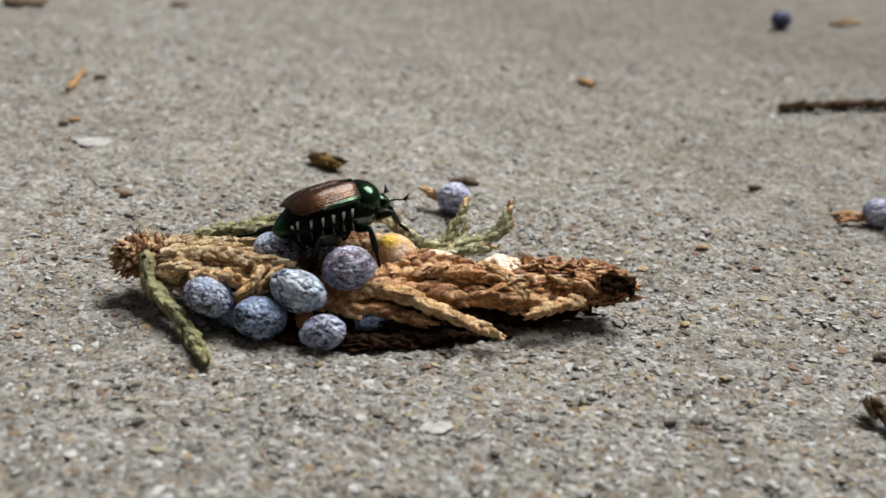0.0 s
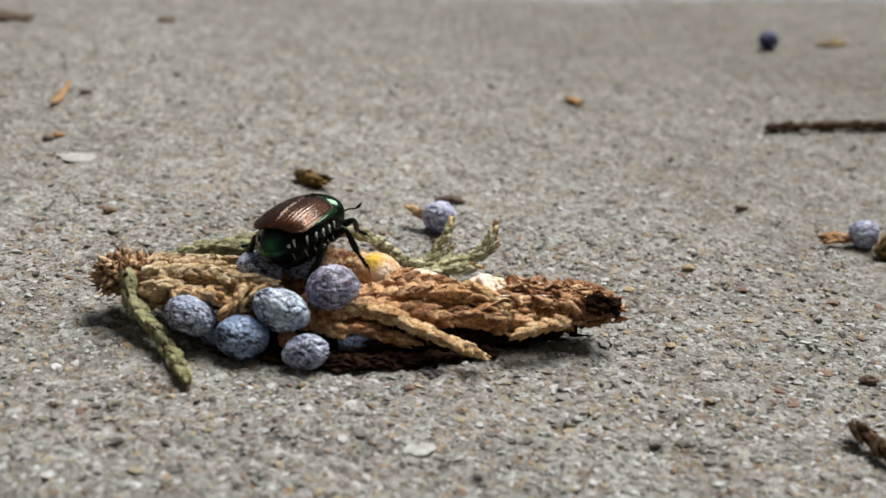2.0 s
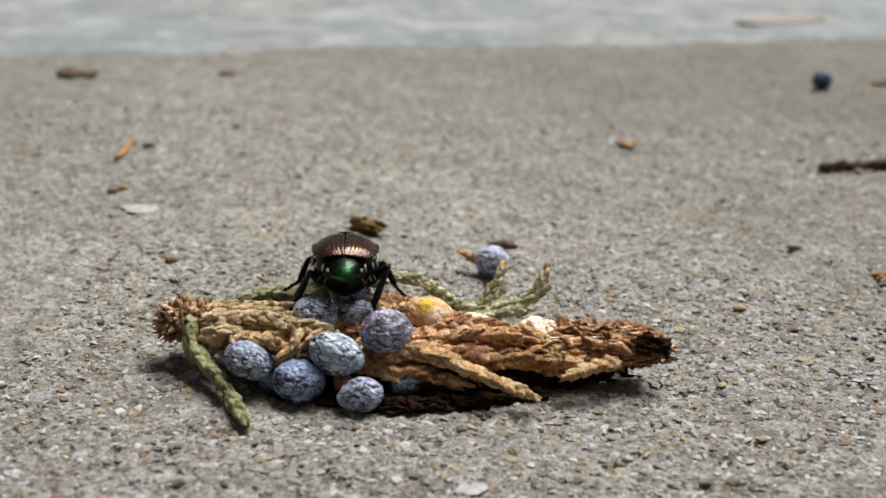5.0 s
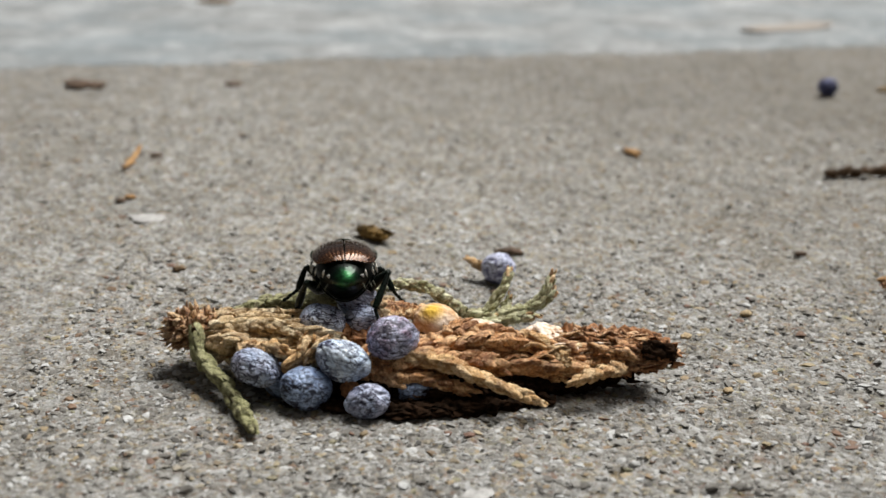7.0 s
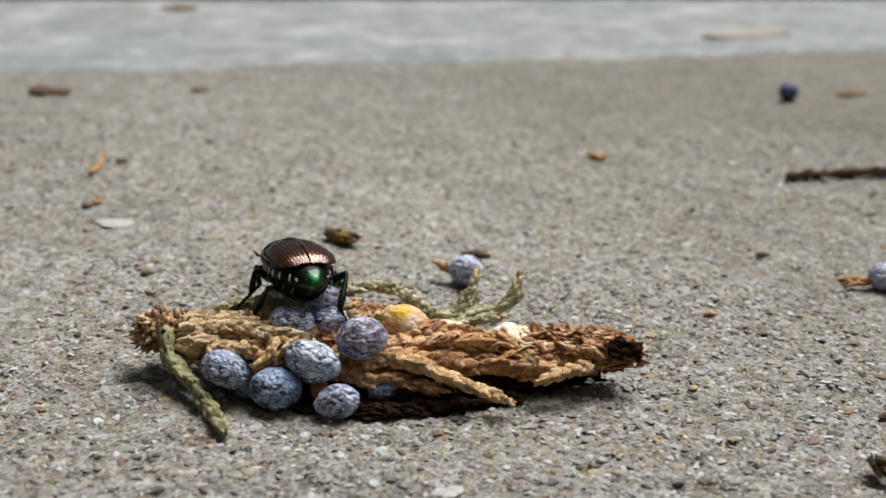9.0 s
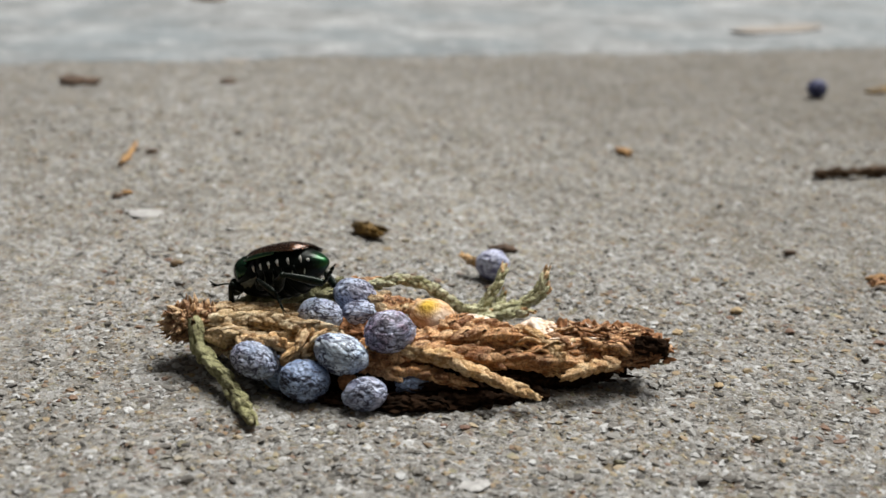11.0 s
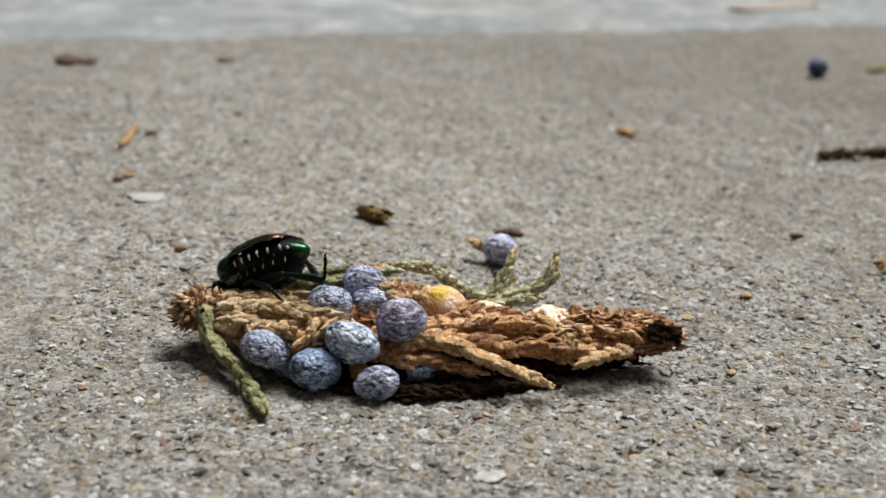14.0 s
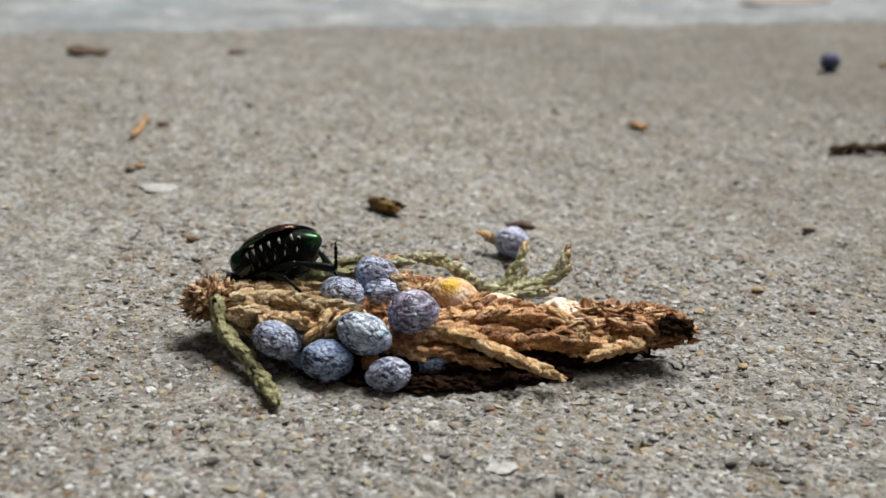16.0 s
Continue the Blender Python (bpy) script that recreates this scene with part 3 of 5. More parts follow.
thing("fallen_berry", "pale juniper berry half hidden behind the sprig", "berry", -14.2, 10.4, 1.35, 0, "fallen berries", berry_mesh((1.6, 1.5, 1.4), 9, M_BERRY_PURPLE))


def bud(radii, seed, mat, scales, rng, spread=0.2, long=1.0):
    """A small scaly bud or cone, lying on its side along x."""
    s = Shape()
    s.add(*lumpy(radii, 0.15, 1.0, seed, 12, 16))
    for k in range(scales):
        u = rng.uniform(-0.9, 0.8)
        w = rng.uniform(0, 6.28)
        r = math.sqrt(max(0.05, 1 - u * u))
        out = Vector((0, math.cos(w), math.sin(w)))
        p = Vector((u * radii[0], out.y * r * radii[1] * 0.95, out.z * r * radii[2] * 0.95))
        loose_scale(s, p, Vector((1, out.y * spread, out.z * spread)).normalized(), out, rng.uniform(0.7, 1.2) * long, rng.uniform(0.4, 0.7), 0.1, 0.05)
    return s.mesh("bud", mat)


thing("bud", "dark olive scaly bud lying on the slab", "bud", -7.0, 38.2, 0.85, -35, "", bud((2.55, 0.92, 0.85), 2, M_POD, 26, rng))
thing("bud", "dark brown dried flower bud beside a berry", "bud", 56.8, 26.4, 1.0, 20, "", bud((1.7, 1.0, 0.9), 4, M_POD, 70, rng, 1.3, 1.5))


def chip(length, width, height, seed, mat, bend=0.0):
    """A flake of bark or leaf with uneven edges."""
    s = Shape()
    verts, faces = lumpy((length / 2, width / 2, height / 2), 0.5, 0.22 * length, seed, 14, 22)
    s.add([(x, y, z + bend * (x / length) ** 2 * 4) for x, y, z in verts], faces)
    return s.mesh("chip", mat)


CHIPS = [
    ("leaf_sliver", "orange-tan dry leaf sliver on the slab", -45.8, 68.5, 96, 12.6, 0.95, 0.7, M_CHIP),
    ("crumb", "small brown crumb on the slab", -43.2, 71.8, 20, 1.8, 1.3, 0.6, M_DARKCHIP),
    ("crumb", "small rust-brown crumb on the slab", -40.3, 50.4, 10, 1.4, 1.1, 0.6, M_CHIP),
    ("crumb", "small dark crumb on the slab", -41.0, 48.6, 40, 1.4, 1.0, 0.6, M_DARKCHIP),
    ("leaf_chip", "small orange leaf chip on the slab", 26.9, 84.5, -60, 4.4, 2.0, 0.9, M_CHIP),
    ("crumb", "dark crumb beside a fallen berry", 9.6, 34.8, 10, 2.8, 1.6, 1.0, M_DARKCHIP),
    ("crumb", "dark red-brown crumb on the slab", 43.6, 39.4, -20, 1.4, 0.9, 0.6, M_DARKCHIP),
    ("leaf_chip", "rust leaf chip on the slab", 52.2, 31.6, 10, 3.2, 1.4, 0.8, M_CHIP),
    ("crumb", "brown crumb of bark on the slab", 46.0, -4.4, 10, 1.5, 1.0, 0.8, M_DARKCHIP),
    ("leaf_chip", "brown curled leaf on the slab", -70.5, 117.5, 5, 7.6, 5.2, 2.6, M_DARKCHIP),
    ("crumb", "grey-brown crumb far back on the slab", -44.2, 124.6, 0, 3.4, 3.0, 1.0, M_DARKCHIP),
    ("leaf_chip", "tan leaf chip by the pale strip", -47.5, 145.5, 10, 7.5, 3.0, 0.35, M_LEAF),
    ("pebble", "flat white stone set in the slab", -35.1, 42.4, 10, 4.6, 3.4, 0.2, M_PALESTONE),
    ("pebble", "small orange pebble on the slab", 34.3, 19.1, 30, 1.3, 1.0, 0.6, M_TANSTONE),
    ("pebble", "small yellow pebble set in the slab", 29.9, 0.3, 60, 1.1, 0.8, 0.4, M_TANSTONE),
    ("pebble", "flat tan pebble set in the slab", 27.5, 12.4, 60, 1.5, 1.1, 0.4, M_TANSTONE),
    ("pebble", "flat white stone set in the slab", 8.7, -20.4, 20, 2.6, 1.8, 0.2, M_PALESTONE),
    ("crumb", "small rust crumb on the slab", -26.6, 24.6, 20, 1.5, 1.1, 0.6, M_BROWNLEAF),
    ("leaf_chip", "olive leaf chip far back on the slab", 80.6, 143.0, 40, 8.0, 3.4, 1.6, M_POD),
    ("leaf_chip", "long faded leaf lying on the pale strip", 72.0, 212.5, 35, 28.0, 9.0, 0.4, M_LEAF),
    ("crumb", "dark smudge of litter on the pale strip", -73.0, 226.0, 20, 9.0, 7.0, 1.2, M_BROWNLEAF),
]
for k, (name, label, x, y, rz, l, w, h, mat) in enumerate(CHIPS):
    h = h * 0.6 if y > 100 else h
    z = h * 0.36 + (0.9 if y > edge_line(x) else 0.05)
    thing(name, label, "litter", x, y, z, rz, "", chip(l, w, h, 20 + k, mat, 0.5 if l > 12 else 0.0))

twig = thing("twig", "long dark scaly twig lying on the slab", "twig", 0, 0, 0.0)
scaly_branch("stem", "", M_TWIG, [(54.6, 75.2, 0.8), (60, 76.5, 0.9), (67, 79, 0.9), (74, 80.6, 0.8), (84, 82, 0.9)], 0.62, 0.6, 1.5, rng, 0.15, twig)
twig = thing("twig", "broken brown twig with dark bark on the slab", "twig", 0, 0, 0.0)
scaly_branch("stem", "", M_TWIG, [(42.3, -14.4, 1.2), (43.6, -17.7, 1.0), (45.2, -21.4, 0.8), (47.5, -25.2, 0.8)], 0.5, 0.72, 1.4, rng, 0.2, twig)
scaly_branch("bare_wood", "orange bare wood of the twig", M_ORANGE, [(45.2, -19.0, 1.6), (46.2, -20.6, 1.5), (47.4, -22.7, 1.2)], 0.35, 0.5, 1.2, rng, 0.1, twig)
scaly_branch("spur", "", M_TWIG, [(44.9, -19.2, 0.9), (46.3, -18.4, 1.1), (47.4, -18.0, 1.2)], 0.35, 0.2, 0.8, rng, 0.2, twig)

# ---- the juniper sprig ----
SPRIG = thing("juniper_sprig", "dried brown juniper sprig with blue berries and green tips", "plant")
BERRIES = [
    ("pale blue wrinkled berry", (-3.65, -6.0, 4.0), (2.38, 1.85, 1.78), (0, 18, -4), 12, M_BERRY_PALE),
    ("purple-flushed wrinkled berry", (0.3, -3.8, 5.35), (2.3, 2.05, 1.9), (0, 0, 20), 13, M_BERRY_PURPLE),
    ("slate blue wrinkled berry", (-6.6, -7.4, 1.85), (2.25, 1.9, 1.8), (0, 8, 10), 14, M_BERRY_DARK),
    ("blue-grey wrinkled berry", (-11.1, -6.2, 2.95), (2.12, 1.75, 1.65), (0, 18, 0), 15, M_BERRY),
    ("blue-grey wrinkled berry", (-1.2, -8.4, 1.45), (1.95, 1.7, 1.42), (0, -6, 8), 16, M_BERRY),
    ("shaded slate berry", (2.4, -4.8, 1.2), (2.0, 1.6, 1.25), (0, 0, 0), 17, M_BERRY_DARK),
    ("shaded slate berry", (-9.3, -5.2, 1.5), (1.6, 1.5, 1.45), (0, 0, 0), 18, M_BERRY_DARK),
    ("blue-grey wrinkled berry", (-6.5, 0.4, 4.9), (2.05, 1.8, 1.5), (0, 6, 0), 19, M_BERRY),
    ("blue-grey wrinkled berry", (-3.85, 4.0, 5.55), (2.05, 1.6, 1.65), (0, 14, 0), 20, M_BERRY),
    ("blue-grey wrinkled berry", (-3.1, 2.0, 4.45), (1.7, 1.5, 1.45), (0, 0, 0), 21, M_BERRY),
]
for label, c, r, turn, seed, mat in BERRIES:
    part("berry", berry_mesh(r, seed, mat, 0.1), SPRIG, label, at(*c, *turn))
part("opened_berry", berry_mesh((2.15, 1.85, 1.8), 31, M_OPEN, 0.07), SPRIG, "opened tan berry with yellow pulp", at(3.5, 3.6, 3.9))

rng = random.Random(5)
BRANCHES = [
    # name, label, material, radius at both ends, scale length, raggedness, points
    ("green_shoot", "drooping sage green shoot", M_OLIVE, 0.55, 0.58, 1.60, 0.02, [(-17.3, -2.6, 4.3), (-16.7, -3.6, 3.0), (-15.6, -5.0, 2.2), (-14.0, -6.7, 1.7), (-11.9, -9.4, 0.9), (-9.8, -13.4, 0.7)]),
    ("green_shoot", "arched sage green shoot", M_GREEN, 0.44, 0.47, 1.0, 0.03, [(-2.8, 7.6, 5.4), (-1.0, 8.0, 5.65), (0.4, 8.3, 5.8), (2.6, 9.0, 5.0), (4.2, 9.7, 3.6), (5.9, 10.3, 2.3), (7.8, 11.0, 1.7), (9.4, 11.4, 1.7)]),
    ("green_shoot", "upright sage green tip", M_GREEN, 0.46, 0.36, 1.0, 0.02, [(6.9, 10.8, 1.7), (8.1, 11.9, 2.4), (9.1, 12.8, 3.8), (9.7, 13.6, 5.0), (9.9, 14.5, 5.7)]),
    ("green_shoot", "curved sage green tip", M_GREEN, 0.5, 0.38, 1.1, 0.02, [(7.4, 10.9, 1.5), (9.2, 11.7, 1.85), (11.4, 12.4, 2.2), (13.1, 13.1, 3.2), (13.8, 13.8, 4.5), (14.2, 14.5, 5.5)]),
    ("green_shoot", "curved sage green tip", M_GREEN, 0.42, 0.34, 1.0, 0.02, [(9.2, 11.9, 1.5), (11.4, 12.5, 1.95), (13.1, 13.2, 2.55), (14.2, 13.8, 3.4), (14.4, 14.4, 3.9)]),
    ("green_shoot", "short sage green spur", M_GREEN, 0.36, 0.26, 0.9, 0.03, [(9.3, 12.4, 1.9), (9.9, 12.9, 2.7), (10.1, 13.2, 3.3)]),
    ("green_shoot", "short yellow-green tip", M_GREEN, 0.44, 0.34, 1.1, 0.02, [(6.6, 9.8, 1.4), (8.7, 9.4, 1.8), (10.3, 9.2, 2.3), (12.2, 9.0, 2.95), (13.0, 8.8, 3.0)]),
    ("green_shoot", "olive shoot behind the berries", M_OLIVE, 0.77, 0.64, 1.29, 0.08, [(-17.5, 3.5, 2.6), (-15.2, 6.0, 2.5), (-12.4, 7.4, 3.2), (-8.8, 8.0, 4.2), (-5.8, 8.0, 5.3)]),
    ("green_shoot", "olive shoot behind the berries", M_OLIVE, 0.67, 0.55, 1.22, 0.08, [(-15.8, 3.8, 3.4), (-12.2, 6.0, 4.1), (-8.4, 6.8, 4.2), (-5.6, 6.8, 4.5)]),
    ("brown_shoot", "rust tip of the arched shoot", M_RUST, 0.41, 0.49, 0.85, 0.20, [(-4.4, 7.6, 5.5), (-3.4, 7.8, 5.55), (-1.8, 8.6, 5.4)]),
    ("brown_shoot", "thick straw-coloured braided shoot", M_STRAW, 0.74, 0.38, 1.4, 0.1, [(-15.7, -1.0, 4.3), (-12.9, -1.8, 4.9), (-10.7, -2.4, 5.2), (-8.6, -3.0, 5.25), (-7.0, -3.6, 5.35), (-4.2, -4.1, 5.5)]),
    ("brown_shoot", "straw-coloured shoot", M_STRAW, 0.56, 0.36, 1.3, 0.15, [(-15.6, -3.0, 3.8), (-13.5, -3.6, 4.3), (-11.4, -4.2, 4.35), (-9.6, -4.8, 4.2)]),
    ("brown_shoot", "straw-coloured shoot", M_STRAW, 0.55, 0.36, 1.4, 0.07, [(-15.8, 1.0, 4.4), (-13.9, 0.7, 4.7), (-11.8, 0.4, 4.9), (-8.4, -0.4, 5.0)]),
    ("brown_shoot", "straw-coloured shoot", M_STRAW, 0.5, 0.34, 1.3, 0.09, [(-16.5, 2.4, 4.2), (-12.5, 2.6, 4.4), (-9.6, 2.4, 4.6), (-8.0, 2.0, 4.7)]),
    ("thorn", "thin straw spike", M_STRAW, 0.16, 0.04, 1.2, 0.0, [(-11.1, 0.5, 4.5), (-11.6, 0.5, 5.0), (-12.0, 0.5, 5.5)]),
    ("thorn", "thin straw spike", M_STRAW, 0.16, 0.04, 1.2, 0.0, [(-9.7, 0.8, 4.6), (-10.1, 0.8, 5.1), (-10.5, 0.8, 5.6)]),
    ("brown_shoot", "thin orange strand beside a berry", M_ORANGE, 0.3, 0.16, 0.9, 0.08, [(-5.4, -4.8, 5.3), (-6.2, -5.4, 4.8), (-6.9, -5.8, 3.9), (-7.2, -6.0, 3.2)]),
    ("brown_shoot", "tan shoot among the berries", M_ORANGE, 0.66, 0.45, 0.85, 0.2, [(-12.6, -4.8, 4.2), (-9.5, -5.4, 4.5), (-7.4, -5.9, 4.1)]),
    ("brown_shoot", "tan shoot among the berries", M_ORANGE, 0.49, 0.29, 0.87, 0.24, [(-6.9, -4.9, 5.4), (-7.3, -5.9, 4.6), (-8.0, -6.6, 3.6)]),
    ("brown_shoot", "thick rust braided shoot", M_RUST, 0.9, 0.74, 1.3, 0.12, [(-1.6, -4.6, 2.9), (2.0, -4.2, 3.45), (5.0, -4.0, 3.6), (7.9, -3.8, 3.5), (10.9, -3.5, 2.9)]),
    ("brown_shoot", "golden braided shoot with a pointed tip", M_ORANGE, 0.6, 0.44, 1.25, 0.02, [(1.6, -4.3, 4.0), (5.0, -5.0, 3.7), (7.5, -5.7, 3.05), (9.9, -6.3, 2.5), (11.8, -6.6, 1.9), (13.5, -6.9, 1.4)]),
    ("brown_shoot", "thick rust braided shoot", M_RUST, 0.84, 0.66, 1.3, 0.13, [(2.2, -3.0, 3.7), (4.9, -2.9, 4.2), (7.3, -2.6, 4.65), (9.8, -2.4, 4.9), (11.6, -2.1, 4.8)]),
    ("brown_shoot", "tan shoot on the bark", M_RUST, 0.7, 0.5, 1.2, 0.08, [(10.6, -3.2, 3.2), (13.2, -3.1, 3.2), (15.4, -2.8, 3.0), (17.4, -2.4, 2.8)]),
    ("brown_shoot", "tan shoot on the bark", M_ORANGE, 0.5, 0.36, 1.2, 0.05, [(12.6, -1.0, 4.9), (14.2, -1.7, 4.2), (15.6, -2.4, 3.5)]),
    ("brown_shoot", "rust braided shoot with a forked tip", M_RUST, 0.82, 0.42, 1.3, 0.12, [(-2.6, -5.0, 2.5), (-0.3, -5.2, 2.5), (2.1, -5.3, 2.25), (5.1, -5.5, 2.1), (7.8, -5.7, 1.6)]),
    ("brown_shoot", "short rust spur", M_RUST, 0.5, 0.25, 1.1, 0.04, [(5.0, -5.5, 1.9), (6.2, -5.8, 1.6), (7.0, -6.0, 1.3)]),
    ("brown_shoot", "tan shoot behind the opened berry", M_RUST, 0.57, 0.41, 0.85, 0.28, [(-1.4, 3.6, 5.0), (1.2, 5.4, 4.4), (3.9, 6.3, 3.2), (7.0, 7.8, 2.2)]),
    ("brown_shoot", "tan shoot beside the opened berry", M_STRAW, 0.53, 0.33, 0.85, 0.23, [(-2.0, 3.0, 5.6), (-0.9, 2.2, 4.9), (0.4, 1.6, 3.8)]),
    ("brown_shoot", "rust shoot behind the opened berry", M_RUST, 0.57, 0.41, 0.85, 0.34, [(-0.8, 6.8, 3.9), (2.4, 7.0, 3.2), (5.6, 7.4, 2.4)]),
    ("brown_shoot", "straw shoot beside the opened berry", M_STRAW, 0.55, 0.35, 1.10, 0.20, [(-1.6, 4.8, 5.3), (0.2, 4.9, 4.6), (2.2, 5.6, 3.9)]),
    ("brown_shoot", "straw shoot beside the opened berry", M_ORANGE, 0.50, 0.30, 1.00, 0.24, [(-0.8, 3.2, 4.6), (0.6, 3.4, 4.5), (2.0, 4.4, 4.7)]),
    ("brown_shoot", "tan shoot with a split tip", M_ORANGE, 0.57, 0.37, 1.00, 0.11, [(20.0, -3.0, 3.2), (17.6, -3.9, 2.9), (15.6, -4.6, 2.2)]),
    ("brown_shoot", "tan shoot on the bark", M_ORANGE, 0.53, 0.41, 0.94, 0.13, [(11.6, -0.6, 4.8), (13.8, -1.8, 4.2), (16.2, -3.0, 3.2)]),
    ("brown_shoot", "tan shoot on the bark", M_RUST, 0.8, 0.5, 1.1, 0.14, [(5.0, -0.6, 4.8), (8.2, -0.4, 5.0), (11.4, -0.8, 4.7)]),
]
for name, label, mat, r0, r1, leaf, ragged, pts in BRANCHES:
    scaly_branch(name, label, mat, pts, r0, r1, leaf, rng, ragged, SPRIG)


def bark_mass(points, radii, squash, seed, mat, rough=0.45, depth=0.9):
    """A crumbling mass with fibrous ridges along its length."""
    s = Shape()
    path = smooth_path(points, 0.14)
    tube(s, path, radii, 96, rough, squash=squash)
    out, off = [], Vector((seed * 3.7, seed * 1.9, seed * 5.1))
    for p in s.v:
        p = Vector(p)
        q = p + noise.noise_vector(p * 0.35 + off) * 1.1
        q = Vector((q.x * 0.38, q.y * 1.3, q.z * 1.3)) + off
        ridge = 0.5 - abs(noise.noise(q)) - 0.55 * abs(noise.noise(q * 2.1)) - 0.18 * abs(noise.noise(q * 4.3))
        mid = Vector((p.x, np.interp(p.x, [a[0] for a in points], [a[1] for a in points]), np.interp(p.x, [a[0] for a in points], [a[2] for a in points])))
        away = (p - mid).normalized() if (p - mid).length > 1e-3 else Vector((0, 0, 0))
        out.append(tuple(p + away * ridge * depth + noise.noise_vector(p * 1.1) * 0.4 + noise.noise_vector(p * 3.1) * 0.08))
    s.v = out
    return s.mesh("bark", mat)


part("bark", bark_mass([(-2.5, -2.4, 2.4), (4, -1.6, 2.7), (11, -0.6, 2.9), (17, 0.2, 2.8)], (1.2, 1.9, 2.0, 1.6), 0.85, 1, M_RUST, 0.5, 1.1), SPRIG, "crumbling rust-brown bark")
part("bark", bark_mass([(13, 0.6, 3.0), (17, 0.8, 3.2), (21.5, 0.6, 3.0), (23.5, 0.3, 2.9)], (1.6, 2.0, 1.7, 0.9), 0.85, 12, M_BARK, 0.5, 1.3), SPRIG, "dark rotten bark of the broken end")
part("bark", bark_mass([(18.5, 1.4, 4.0), (21.5, 1.2, 4.1), (24.4, 0.5, 3.7)], (0.7, 1.1, 0.6), 0.9, 2, M_BARK), SPRIG, "crumbling rust-brown bark")
# Added mass: closes a gap so the space among the berries stays dark.
part("bark", bark_mass([(-8.5, 0.6, 2.3), (-4.5, 0.6, 2.6), (-1.0, 0.8, 2.8), (2.5, 2.6, 2.5)], (1.0, 1.5, 1.5, 1.0), 0.9, 7, M_BARK), SPRIG, "brown bark added to fill the dark gap among the berries")
# A near-black lump stands for the dark inside the hollow of the rotten end.
part("rotten_end", bark_mass([(21.8, -1.3, 4.3), (23.3, -1.3, 4.4), (24.9, -0.5, 3.5)], (0.4, 0.62, 0.45), 0.9, 3, M_ROT_SHADE), SPRIG, "blackened rotten end, its dark hollow filled in black")
# Rotten debris under the sprig, its near-black colour standing in for shade.
part("bark", bark_mass([(0.5, -4.8, 0.9), (6, -4.6, 1.0), (11, -3.0, 1.1), (16, -1.0, 1.2), (21.5, 0.4, 1.4)], (1.0, 1.4, 1.3, 1.2, 0.6), 0.8, 5, M_ROT_SHADE), SPRIG, "rotten bark under the shoots, blackened for the shade there")
part("bark", bark_mass([(0.5, -6.2, 0.4), (3.5, -6.0, 0.5), (7, -5.4, 0.5), (9.5, -4.6, 0.5)], (0.3, 0.5, 0.5, 0.3), 0.8, 9, M_ROT_SHADE), SPRIG, "rotten crumbs under the shoots, blackened for the shade there")
part("bark", bark_mass([(-8.5, -6.8, 0.4), (-3.5, -7.6, 0.4), (1.0, -7.9, 0.4), (5.0, -7.3, 0.4), (9.5, -5.9, 0.4), (14.5, -3.9, 0.4)], (0.4, 0.6, 0.7, 0.7, 0.6, 0.3), 0.6, 11, M_ROT_SHADE), SPRIG, "rotten crumbs under the shoots, blackened for the shade there")
# Added mass: puts the shade under the berries into shape and colour.
part("bark", bark_mass([(-13, -3.6, 1.3), (-8, -4.4, 1.4), (-3, -5.0, 1.3), (2, -4.2, 1.2)], (0.7, 1.2, 1.3, 0.9), 0.8, 6, M_ROT_SHADE), SPRIG, "near-black bark added for the shade under the berries")
part("bark", bark_mass([(-16.8, -0.6, 2.7), (-12.5, -1.4, 2.9), (-8.0, -2.2, 3.0), (-3.8, -2.6, 2.9)], (1.5, 2.0, 2.0, 1.4), 0.85, 4, M_STRAW, 0.4, 0.8), SPRIG, "matted straw-coloured fibres")


def flakes(mat, count, lo, hi, drift, seed, size, name, longs=(0.8, 2.4), wides=(0.22, 0.7), lift=(-0.12, 0.08)):
    """Loose dry scales strewn over a stretch of the sprig."""
    r = random.Random(seed)
    s = Shape()
    for _ in range(count):
        u, w = r.random(), r.uniform(-0.6, 2.6)
        x = lo[0] + (hi[0] - lo[0]) * u
        y = lo[1] + (hi[1] - lo[1]) * u
        z = lo[2] + (hi[2] - lo[2]) * u
        rad = np.interp(u, (0, 0.3, 0.8, 1), size)
        out = Vector((r.uniform(-0.2, 0.2), -math.cos(w), math.sin(w) * 0.9)).normalized()
        p = Vector((x, y, z)) + out * rad * r.uniform(0.85, 1.02)
        d = Vector((r.choice((1, 1, 0.7, -0.6, -1)), r.uniform(-drift, drift), r.uniform(-drift, drift)))
        d = (d - out * d.dot(out)).normalized() + out * r.uniform(*lift)
        loose_scale(s, p, d.normalized(), out, r.uniform(*longs), r.uniform(*wides), r.uniform(-0.12, 0.1), 0.06)
    return s.mesh(name, mat)


